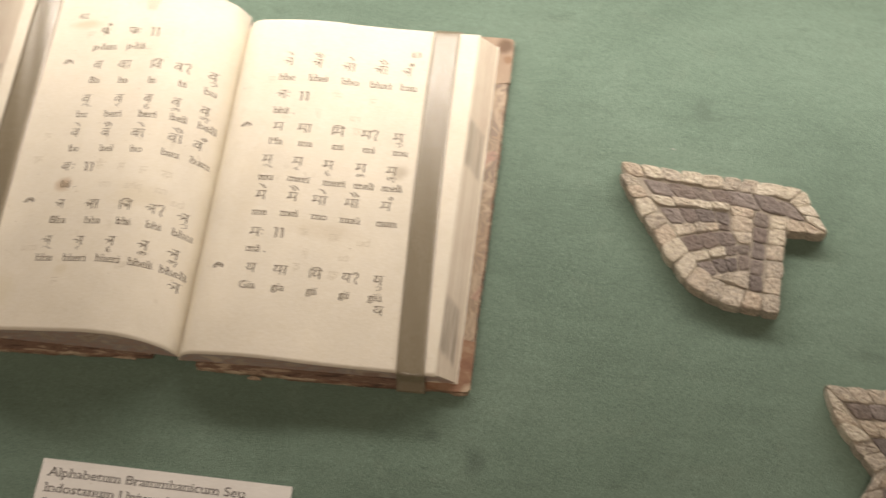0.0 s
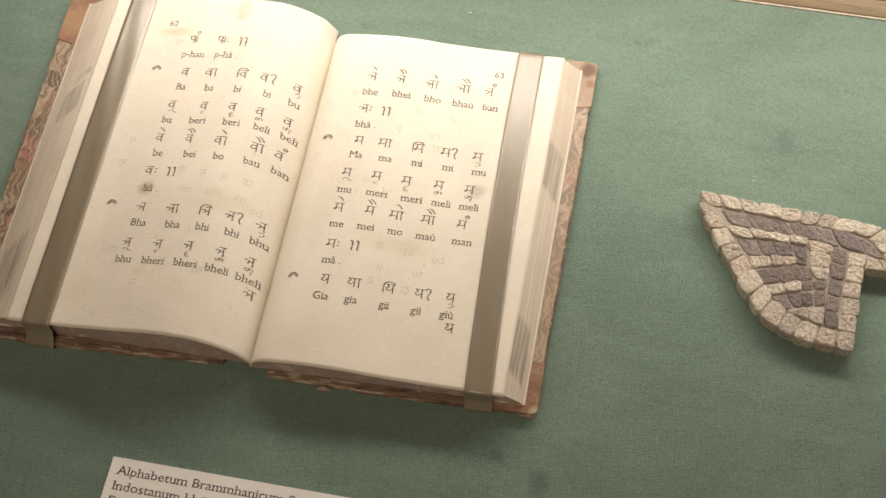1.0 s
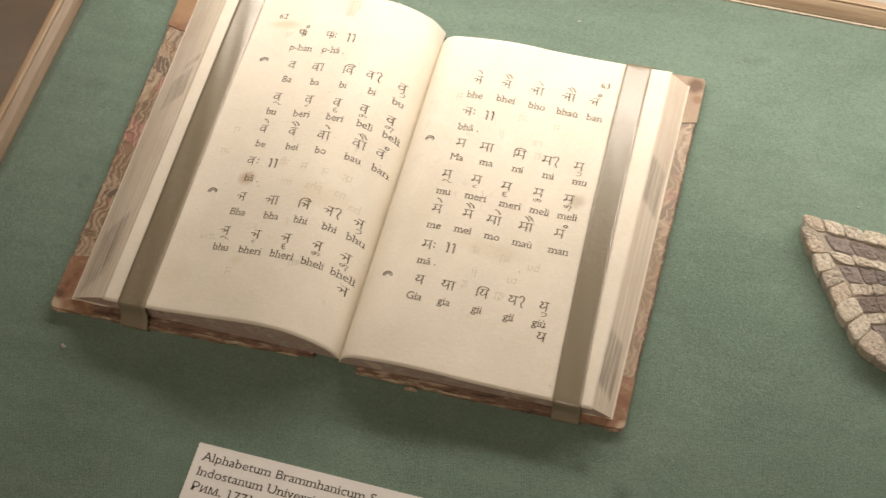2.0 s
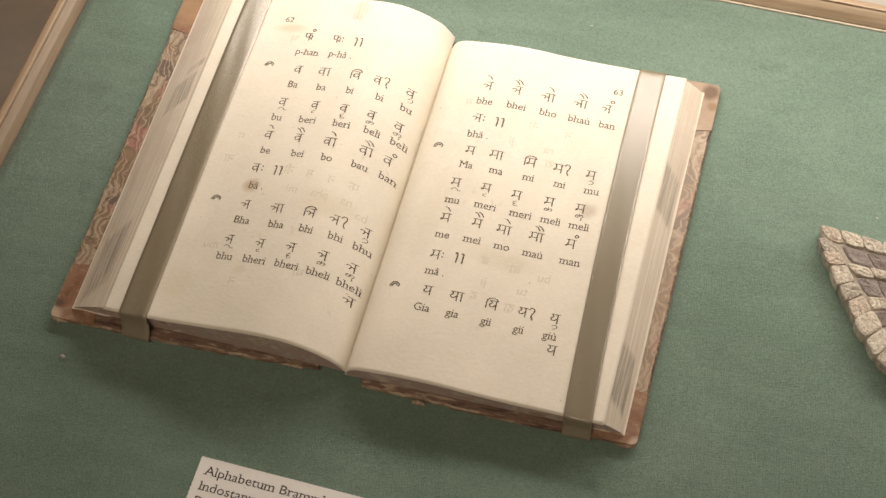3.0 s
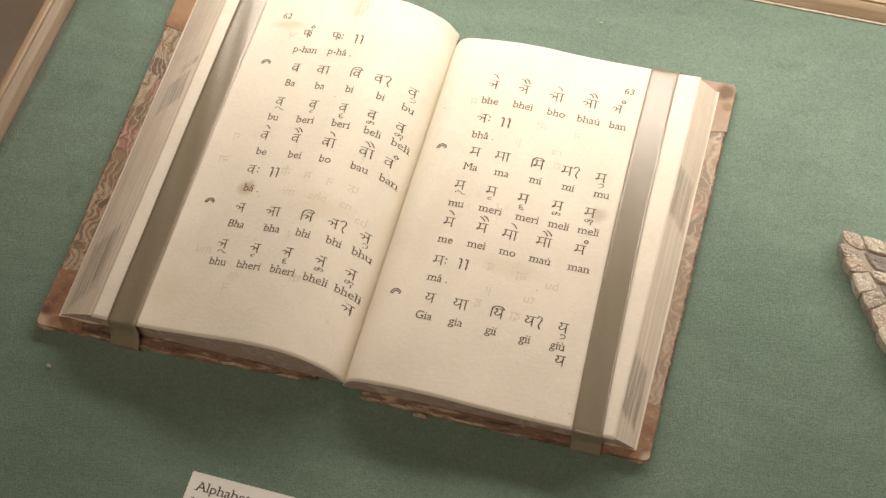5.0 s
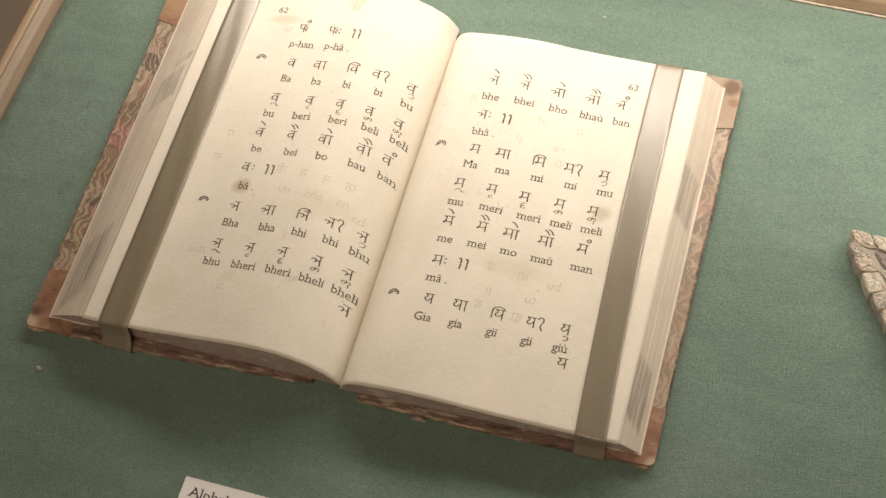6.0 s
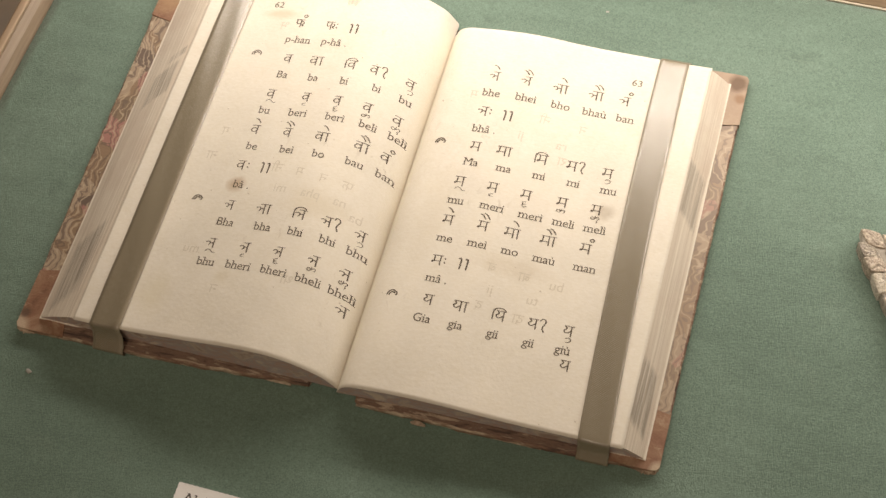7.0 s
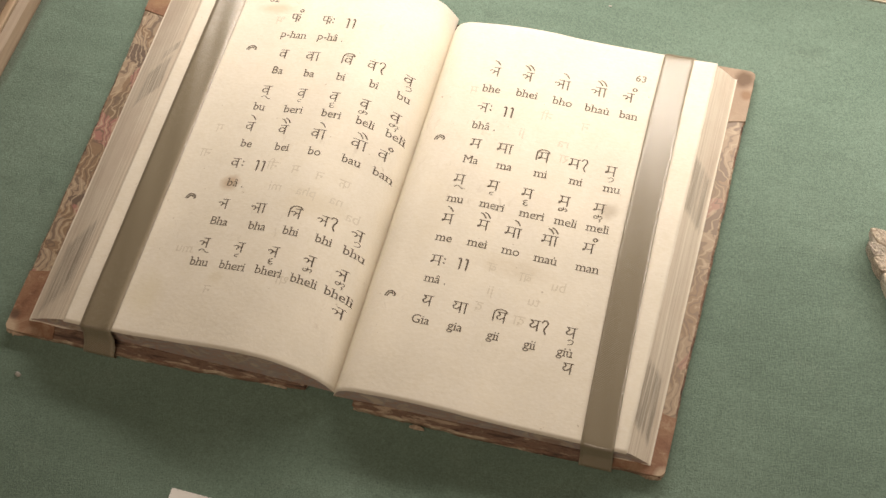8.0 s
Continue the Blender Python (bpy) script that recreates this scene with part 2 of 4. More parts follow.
def wood_material(name, lengthwise, tone=1.0):
    a = Mat(name, 0.5)
    sc = (6, 130, 130) if lengthwise == "x" else (130, 6, 130)
    g = a.noise(1.0, 5, 0.6, 0.6, a.mapped(sc))
    c = a.ramp(g, [(0.3, tuple(tone * v for v in (0.35, 0.245, 0.155))), (0.5, tuple(tone * v for v in (0.47, 0.35, 0.235))), (0.72, tuple(tone * v for v in (0.58, 0.46, 0.325)))])
    fine = a.noise(1.0, 3, 0.6, 0, a.mapped(tuple(v * 7 for v in sc)))
    c = a.mix(0.4, c, a.ramp(fine, [(0.3, (0.35, 0.35, 0.35)), (0.7, (0.65, 0.65, 0.65))]), "OVERLAY")
    a.colour(c)
    a.bump(fine, 0.2, 0.0004)
    return a.m


def stone_material(name, stops, scale=330):
    a = Mat(name, 0.85)
    r = a.random()
    off = a.n("ShaderNodeCombineXYZ")
    a.link(a.math("MULTIPLY", r, 7.0), off.inputs[0])
    a.link(a.math("MULTIPLY", r, 3.0), off.inputs[1])
    mp = a.t.nodes.new("ShaderNodeVectorMath")
    a.link(a.coord, mp.inputs[0])
    a.link(off.outputs[0], mp.inputs[1])
    n1 = a.noise(scale, 5, 0.65, 0.5, mp.outputs[0])
    c = a.ramp(n1, stops)
    shade = a.ramp(r, [(0.0, (0.36, 0.345, 0.33)), (0.3, (0.5, 0.48, 0.45)), (0.55, (0.47, 0.42, 0.375)), (0.8, (0.54, 0.52, 0.47)), (1.0, (0.62, 0.60, 0.57))])
    c = a.mix(0.9, c, shade, "OVERLAY")
    pits = a.ramp(a.noise(1500, 3, 0.6, 0, mp.outputs[0]), [(0.3, (0.2, 0.2, 0.2)), (0.55, (0.52, 0.52, 0.52))])
    c = a.mix(0.85, c, pits, "OVERLAY")
    a.colour(c)
    a.bump(a.math("ADD", n1, a.math("MULTIPLY", a.noise(1300, 3, 0.6, 0, mp.outputs[0]), 0.5)), 0.7, 0.0016)
    return a.m


def plain_material(name, lo, hi, scale, rough=0.7, bump=0.2):
    a = Mat(name, rough)
    n1 = a.noise(scale, 5, 0.6)
    a.colour(a.ramp(n1, [(0.3, lo), (0.7, hi)]))
    a.bump(n1, bump, 0.3 / scale)
    return a.m


M_FELT = felt_material()
M_PAGE_L = paper_material("page_paper_left", stains=(
    (-0.068, 0.0765, 0.0035, 0.0030, 0.55, (0.40, 0.24, 0.10)), (-0.078, 0.169, 0.0075, 0.0022, 0.35, (0.55, 0.38, 0.20)),
    (-0.086, 0.020, 0.006, 0.008, 0.18, (0.55, 0.47, 0.22)), (-0.030, 0.072, 0.012, 0.006, 0.22, (0.55, 0.45, 0.26)), (-0.058, 0.032, 0.003, 0.0025, 0.2, (0.5, 0.4, 0.2))))
M_PAGE_R = paper_material("page_paper_right", stains=(
    (0.0895, 0.1005, 0.0032, 0.0035, 0.45, (0.36, 0.29, 0.20)), (0.058, 0.066, 0.014, 0.004, 0.22, (0.52, 0.42, 0.27)), (0.018, 0.085, 0.006, 0.02, 0.12, (0.56, 0.46, 0.29))))
M_EDGE_L = edge_material("fore_edge_left", ((-0.1245, 0.124, 0.0050, 0.0085, 0.75), (-0.1215, 0.1405, 0.0035, 0.0022, 0.6), (-0.1265, 0.0272, 0.0058, 0.0165, 0.7), (-0.1235, 0.034, 0.0016, 0.014, 0.6)), 0.9)
M_EDGE_R = edge_material("fore_edge_right", ((0.1225, 0.119, 0.0042, 0.0125, 0.72), (0.1222, 0.0245, 0.0036, 0.0135, 0.8)), -0.8)
M_TAIL = tail_material()
M_MARBLE = marbled_material("marbled_paper", 0.0)
# right-hand copy: a beiger hue, with lamplight painted in as paleness
M_MARBLE_LIT = marbled_material("lit_beige_marbled_paper", 0.35)
M_LEATHER = leather_material(tips=((-0.1415, 0.1780, 0.0085, (0.36, 0.225, 0.12)), (-0.1445, -0.0025, 0.0045, (0.52, 0.41, 0.29)), (-0.1435, 0.0035, 0.0022, (0.10, 0.06, 0.04)), (0.1335, -0.0022, 0.0030, (0.52, 0.41, 0.29))))
M_LEATHER_PALE = leather_material("faded_leather", 0.65, ((0.1315, 0.1825, 0.0040, (0.11, 0.062, 0.032)), (0.1335, 0.1745, 0.0024, (0.24, 0.14, 0.075))))
M_BOARD = board_material()
M_FRAY = plain_material("frayed_covering", (0.22, 0.15, 0.10), (0.56, 0.45, 0.33), 420, 0.9, 0.5)
M_SPINE = plain_material("dark_spine_lining", (0.03, 0.022, 0.016), (0.07, 0.05, 0.035), 90, 0.9)
M_RIBBON = ribbon_material()
M_INK = plain_material("printing_ink", (0.06, 0.045, 0.03), (0.16, 0.125, 0.085), 900, 0.8, 0.0)
M_CARD = paper_material("label_card", (0.84, 0.825, 0.785))
M_LABEL_INK = plain_material("label_ink", (0.05, 0.042, 0.035), (0.07, 0.06, 0.05), 900, 0.7, 0.0)
M_RAIL_X = wood_material("oak_rail_across", "x")
M_RAIL_Y = wood_material("oak_rail_along", "y")
# same oak for the inner faces, their shade put into the tone
M_INNER_X = wood_material("shaded_rail_across", "x", 0.9)
M_INNER_Y = wood_material("shaded_rail_along", "y", 0.62)
M_FRAY_EDGE = plain_material("felt_raw_edge", (0.40, 0.36, 0.27), (0.56, 0.50, 0.40), 300, 0.9, 0.4)
M_LIGHT = stone_material("pale_tessera", [(0.28, (0.29, 0.26, 0.22)), (0.42, (0.49, 0.455, 0.40)), (0.56, (0.60, 0.565, 0.495)), (0.7, (0.74, 0.71, 0.645))], 620)
M_DARK = stone_material("dark_tessera", [(0.25, (0.17, 0.15, 0.145)), (0.5, (0.235, 0.208, 0.20)), (0.75, (0.31, 0.28, 0.27))], 480)
M_MORTAR = plain_material("mortar", (0.30, 0.265, 0.215), (0.44, 0.40, 0.335), 300, 0.95, 0.5)
M_FLOOR = plain_material("brown_floor", (0.30, 0.27, 0.25), (0.55, 0.43, 0.31), 9, 0.6)
M_LEDGE = plain_material("tan_and_grey_ledge", (0.40, 0.385, 0.375), (0.72, 0.56, 0.38), 6, 0.7)
M_WALL = plain_material("grey_wall", (0.36, 0.35, 0.33), (0.42, 0.41, 0.385), 6, 0.9)
M_CEIL = plain_material("gallery_ceiling", (0.70, 0.66, 0.60), (0.74, 0.70, 0.64), 2, 0.9)
M_CASE = plain_material("case_plinth", (0.16, 0.12, 0.08), (0.2, 0.15, 0.1), 12, 0.6)
M_LINT = plain_material("lint", (0.38, 0.37, 0.33), (0.48, 0.46, 0.42), 400, 0.9)


# ---- mesh helpers ----
def finish(name, bm, material, smooth=False):
    me = bpy.data.meshes.new(name)
    bmesh.ops.recalc_face_normals(bm, faces=bm.faces)
    bm.to_mesh(me)
    bm.free()
    for m in material if isinstance(material, (list, tuple)) else [material]:
        me.materials.append(m)
    if smooth:
        for p in me.polygons:
            p.use_smooth = True
    return me


def part(name, bm, material, parent, label="", smooth=False):
    """Links a bmesh as one mesh object under a thing or under a part."""
    ob = new(name, bm if isinstance(bm, bpy.types.Mesh) else finish(name, bm, material, smooth))
    ob.parent = parent
    if label:
        tagged(ob, label)
    return ob


def thing(name, label, category, m=None, group=""):
    ob = new(name)
    ob.empty_display_size = 0.01
    if m is not None:
        ob.matrix_world = m
    return tagged(ob, label, category, group)


def box(bm, x0, x1, y0, y1, z0, z1, bevel=0.0, seg=2):
    r = bmesh.ops.create_cube(bm, size=1)
    bmesh.ops.transform(bm, matrix=Matrix.Translation(((x0 + x1) / 2, (y0 + y1) / 2, (z0 + z1) / 2)) @ Matrix.Diagonal((x1 - x0, y1 - y0, z1 - z0, 1)), verts=r["verts"])
    if bevel:
        edges = list({e for v in r["verts"] for e in v.link_edges})
        bmesh.ops.bevel(bm, geom=edges, offset=bevel, segments=seg, affect="EDGES", profile=0.5)
    return bm


def structure(name, x0, x1, y0, y1, z0, z1, material, label, category, bevel=0.0):
    ob = new(name, finish(name, box(bmesh.new(), x0, x1, y0, y1, z0, z1, bevel), material))
    return tagged(ob, label, category, kind="structure")


# ---- the room and the showcase ----
structure("floor", -2.6, 2.9, -2.8, 2.4, -1.0, -0.92, M_FLOOR, "brown gallery floor below the showcase", "floor")
structure("ceiling", -2.6, 2.9, -2.8, 2.4, 2.4, 2.5, M_CEIL, "plain gallery ceiling", "ceiling")
structure("wall_north", -2.6, 2.9, 2.3, 2.4, -0.92, 2.4, M_WALL, "plain grey gallery wall", "wall")
structure("ledge", -0.12, 1.2, 0.275, 0.60, -0.92, -0.02, M_CEIL, "plain pale grey ledge behind the showcase", "ledge", 0.003)
structure("side_ledge", -1.0, -0.30, -0.6, 1.0, -0.92, -0.30, M_LEDGE, "brown-grey ledge beside the showcase", "ledge", 0.003)
structure("wall_west", -2.7, -2.6, -2.8, 2.4, -0.92, 2.4, M_WALL, "plain grey gallery wall", "wall")
structure("wall_east", 2.9, 3.0, -2.8, 2.4, -0.92, 2.4, M_WALL, "plain grey gallery wall", "wall")
structure("wall_south", -2.6, 2.9, -2.9, -2.8, -0.92, 2.4, M_WALL, "plain grey gallery wall", "wall")

X0, X1, Y0, Y1 = -0.2075, 0.62, -0.36, 0.2465
RAIL_H, RAIL_W = 0.0095, 0.0085


def felt_bed():
    bm = bmesh.new()
    bmesh.ops.create_grid(bm, x_segments=150, y_segments=110, size=0.5)
    for v in bm.verts:
        x, y = X0 + (v.co.x + 0.5) * (X1 - X0), Y0 + (v.co.y + 0.5) * (Y1 - Y0)
        z = 0.0003 * noise.noise(Vector((x * 18, y * 18, 0.3))) - 0.0003
        v.co = (x, y, z)
    ext = bmesh.ops.extrude_face_region(bm, geom=list(bm.faces))
    for v in ext["geom"]:
        if isinstance(v, bmesh.types.BMVert):
            v.co.z = -0.012
    ob = new("felt_bed", finish("felt_bed", bm, M_FELT, True))
    return tagged(ob, "worn green felt lining the flat showcase bed", "felt", kind="structure")


felt_bed()


def rail(bm, lengthwise, x0, x1, y0, y1, z1, inner_first):
    """A rail in two members with a groove between them: a lower one on the inner side, its shade painted as a browner
    tone, and a pale outer one.
    """
    a, b = (y0, y1) if lengthwise == "x" else (x0, x1)
    c, d = (x0, x1) if lengthwise == "x" else (y0, y1)
    w = b - a
    half = [(0, -0.05), (0, 0.0012), (0.0005, 0.0026), (0.0018, 0.0056), (w * 0.38, z1 - 0.0016), (w * 0.455, z1 - 0.0008), (w * 0.47, z1 - 0.0022), (w * 0.50, z1 - 0.0022), (w * 0.515, z1 + 0.0001), (w * 0.6, z1 + 0.0003), (w - 0.0014, z1), (w - 0.0004, z1 - 0.0006), (w, z1 - 0.002), (w, -0.05)]
    prof = half if inner_first else [(w - p, z) for p, z in half]
    n = 24
    rings = []
    for k in range(n + 1):
        s = c + (d - c) * k / n
        ring = []
        for p, z in prof:
            q = a + p
            wob = 0.0002 * noise.noise(Vector((s * 40, q * 200, z * 90)))
            ring.append(bm.verts.new((s, q + wob, z + wob) if lengthwise == "x" else (q + wob, s, z + wob)))
        rings.append(ring)
    for r, t in zip(rings, rings[1:]):
        for i in range(len(prof)):
            j = (i + 1) % len(prof)
            f = bm.faces.new((r[i], r[j], t[j], t[i]))
            f.material_index = 1 if i < 7 else 0
    bm.faces.new(rings[0])
    bm.faces.new(rings[-1])
    return bm


showcase = thing("showcase", "flat wooden museum showcase with a pale oak frame and felt bed", "showcase", pose(0, 0, -0.92))
DOWN = pose(0, 0, 0.92)


def case_part(name, bm, material, label=""):
    ob = part(name, bm, material, showcase, label)
    ob.matrix_local = DOWN
    return ob


case_part("frame_rail", rail(bmesh.new(), "x", X0 - RAIL_W, X1 + RAIL_W, Y1, Y1 + RAIL_W, RAIL_H, True), [M_RAIL_X, M_INNER_X], "pale oak frame rail")
case_part("frame_rail", rail(bmesh.new(), "x", X0 - RAIL_W, X1 + RAIL_W, Y0 - RAIL_W, Y0, RAIL_H, False), [M_RAIL_X, M_INNER_X])
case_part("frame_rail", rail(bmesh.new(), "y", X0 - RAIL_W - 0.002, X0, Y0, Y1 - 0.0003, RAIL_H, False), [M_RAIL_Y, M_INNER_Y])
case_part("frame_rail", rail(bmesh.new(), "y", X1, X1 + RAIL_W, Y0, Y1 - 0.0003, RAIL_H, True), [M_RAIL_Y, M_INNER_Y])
case_part("felt_edging", box(bmesh.new(), X0 + 0.001, X1 - 0.001, Y1 - 0.0013, Y1 - 0.0002, -0.002, 0.0006, 0.0002), M_FRAY_EDGE, "pale raw edge of the felt along the rail")
case_part("plinth", box(bmesh.new(), X0 + 0.02, X1 - 0.02, Y0 + 0.02, Y1 - 0.02, -0.92, -0.0125, 0.004), M_CASE, "dark wooden plinth under the showcase")


# ---- the open book ----
BOOK = pose(0, 0.0005, 0, 0, 0, 2.2)
LEFT_PROFILE = ((0, 3), (2, 7), (5, 12), (10, 16), (15, 19), (22, 22), (32, 23.5), (42, 23), (55, 21), (70, 18.5), (85, 16), (100, 15), (116, 14), (140, 13))
RIGHT_PROFILE = ((0, 3), (3, 9), (8, 12.5), (15, 14), (27, 15), (40, 15.5), (60, 14), (80, 13), (120, 12.5), (140, 12.5))


def spline(points, x):
    """A smooth curve through points, by monotone cubic pieces."""
    for i in range(len(points) - 1):
        (x0, y0), (x1, y1) = points[i], points[i + 1]
        if x <= x1 or i == len(points) - 2:
            xa, ya = points[i - 1] if i else (x0 - 1, y0 - (y1 - y0) / (x1 - x0))
            xb, yb = points[i + 2] if i + 2 < len(points) else (x1 + 1, y1)
            m0, m1 = (y1 - ya) / (x1 - xa), (yb - y0) / (xb - x0)
            h = x1 - x0
            t = (x - x0) / h
            return (2 * t**3 - 3 * t**2 + 1) * y0 + (t**3 - 2 * t**2 + t) * h * m0 + (3 * t**2 - 2 * t**3) * y1 + (t**3 - t**2) * h * m1
    return points[-1][1]


def page_z(u, v):
    z = spline(LEFT_PROFILE if u < 0 else RIGHT_PROFILE, abs(u) * 1000) / 1000
    soft = min(1.0, abs(u) / 0.02)
    return z + soft * 0.00035 * noise.noise(Vector((u * 35, v * 28, 1.7)))


PAGE_V = {-1: (0.0012, 0.1895), 1: (-0.0003, 0.1819)}
PAGE_W = {-1: 0.1165, 1: 0.1192}


def page_steps(width):
    us, u = [0.0], 0.0
    while u < width - 1e-6:
        u = min(width, u + (0.0007 if u < 0.02 else 0.0018))
        us.append(u)
    return us


def page_mesh(side):
    """One thin leaf that follows the swell of the block."""
    bm = bmesh.new()
    v0, v1 = PAGE_V[side]
    us, n = page_steps(PAGE_W[side]), 90
    grid = []
    for i, u in enumerate(us):
        col = []
        for k in range(n + 1):
            v = v0 + (v1 - v0) * k / n
            w = u
            if i == len(us) - 1:
                w += 0.00025 * noise.noise(Vector((v * 120, side, 0)))
            if k in (0, n):
                v += 0.0002 * noise.noise(Vector((u * 90, side, 4)))
            col.append(bm.verts.new((side * w, v, page_z(side * u, v))))
        grid.append(col)
    for a, b in zip(grid, grid[1:]):
        for k in range(n):
            bm.faces.new((a[k], b[k], b[k + 1], a[k + 1]))
    ext = bmesh.ops.extrude_face_region(bm, geom=list(bm.faces))
    for g in ext["geom"]:
        if isinstance(g, bmesh.types.BMVert):
            g.co.z -= 0.00018
    return bm


def block_mesh(side):
    """The leaves below the open page: a swelling top, a fanned fore-edge in fine steps, flat below.
    Material 0 is the fore-edge, 1 the head and tail."""
    bm = bmesh.new()
    width = PAGE_W[side] - 0.0006
    foot = 0.1356 if side < 0 else 0.1276
    v0, v1 = PAGE_V[side][0] + 0.0003, PAGE_V[side][1] - 0.0004
    section = [(u, page_z(side * u, 0.09) - 0.0003) for u in page_steps(width)[::2]]
    zt = section[-1][1]
    n = 84
    for k in range(n):
        f = (k + 1) / n
        u = width + (foot - width) * f ** 0.85
        z = zt + (0.0042 - zt) * f ** 1.15
        back = 0.00003 + 0.00024 * max(0.0, noise.noise(Vector((k * 0.83, side * 5, 0.5))))
        section += [(u - back, z + 0.00003), (u, z)]
    section += [(foot - 0.001, 0.0036), (0.014, 0.0036), (0.004, 0.0026), (0.0, 0.0022)]
    n = 36
    rings = []
    for k in range(n + 1):
        v = v0 + (v1 - v0) * k / n
        ring = []
        for u, z in section:
            wob = 0.0004 * noise.noise(Vector((v * 30, z * 300, side * 3))) if u > 0.09 else 0
            sink = (u / width) ** 4 * 0.0006 * (1 if k in (0, n) else 0)
            vv = v + (sink if k == 0 else -sink)
            ring.append(bm.verts.new((side * (u + wob), vv, z)))
        rings.append(ring)
    m = len(section)
    for a, b in zip(rings, rings[1:]):
        for i in range(m):
            j = (i + 1) % m
            bm.faces.new((a[i], a[j], b[j], b[i]))
    for r in (rings[0], rings[-1]):
        f = bm.faces.new(r)
        f.material_index = 1
    return bm


def board_outline(corners, bow, seed, n=48):
    """The rim of a board from its four corners, worn at the corners and frayed along its edges; counted from its lower left corner."""
    r = 0.0024
    pts = []
    for i, b in enumerate((bow, 0.0, 0.001, 0.0)):
        (ax, ay), (bx, by) = corners[i], corners[(i + 1) % 4]
        length = math.hypot(bx - ax, by - ay)
        nx, ny = (by - ay) / length, -(bx - ax) / length
        for k in range(n):
            s = k / n
            x, y = ax + (bx - ax) * s, ay + (by - ay) * s
            out = b * math.sin(math.pi * s) + 0.0005 * noise.noise(Vector((x * 150, y * 150, seed))) + 0.0004 * noise.noise(Vector((x * 420, y * 420, seed)))
            end = min(s, 1 - s) * length
            if end < r:
                out -= (r - math.sqrt(max(0.0, r * r - (r - end) ** 2))) * 0.55
            pts.append((x + nx * out, y + ny * out))
    return pts


def slab(outline, z0, z1, round_=0.0007):
    bm = bmesh.new()
    cx = sum(p[0] for p in outline) / len(outline)
    cy = sum(p[1] for p in outline) / len(outline)

    def ring(inset, z):
        out = []
        for x, y in outline:
            d = math.hypot(x - cx, y - cy)
            out.append(bm.verts.new((x - (x - cx) / d * inset, y - (y - cy) / d * inset, z)))
        return out

    rings = [ring(round_, z0), ring(0, z0 + round_), ring(0, z1 - round_), ring(round_ * 0.4, z1 - round_ * 0.3), ring(round_ * 1.3, z1)]
    for a, b in zip(rings, rings[1:]):
        for i in range(len(a)):
            j = (i + 1) % len(a)
            bm.faces.new((a[i], a[j], b[j], b[i]))
    bm.faces.new(list(reversed(rings[0])))
    f = bm.faces.new(rings[-1])
    f.material_index = 1
    return bm


def corner_patch(cx, cy, sx, sy, lx, ly, z, seed):
    """A leather corner turned in over the board; sx, sy point into the board."""
    pts = [(-0.0007, 0.0019), (-0.0003, 0.0007), (0.0006, -0.0002), (0.0018, -0.0005)]
    for k in range(2, 11):
        pts.append((lx * k / 10, -0.0006 + 0.0003 * noise.noise(Vector((k, seed, 0)))))
    for k in range(1, 10):
        s = k / 10
        pts.append((lx * (1 - s * 0.35), ly * s * 0.98 + 0.0006 * noise.noise(Vector((k * 0.7, seed, 2)))))
    for k in range(0, 11):
        pts.append((-0.0006 + (lx * 0.62 if k == 0 else 0), ly * (1 - k / 11)))
    pts = [(cx + sx * x, cy + sy * y) for x, y in pts]
    bm = bmesh.new()
    top = [bm.verts.new((x, y, z + 0.0004)) for x, y in pts]
    low = [bm.verts.new((x, y, 0.0006)) for x, y in pts]
    bm.faces.new(top)
    bm.faces.new(list(reversed(low)))
    for i in range(len(pts)):
        j = (i + 1) % len(pts)
        bm.faces.new((top[i], low[i], low[j], top[j]))
    return bm


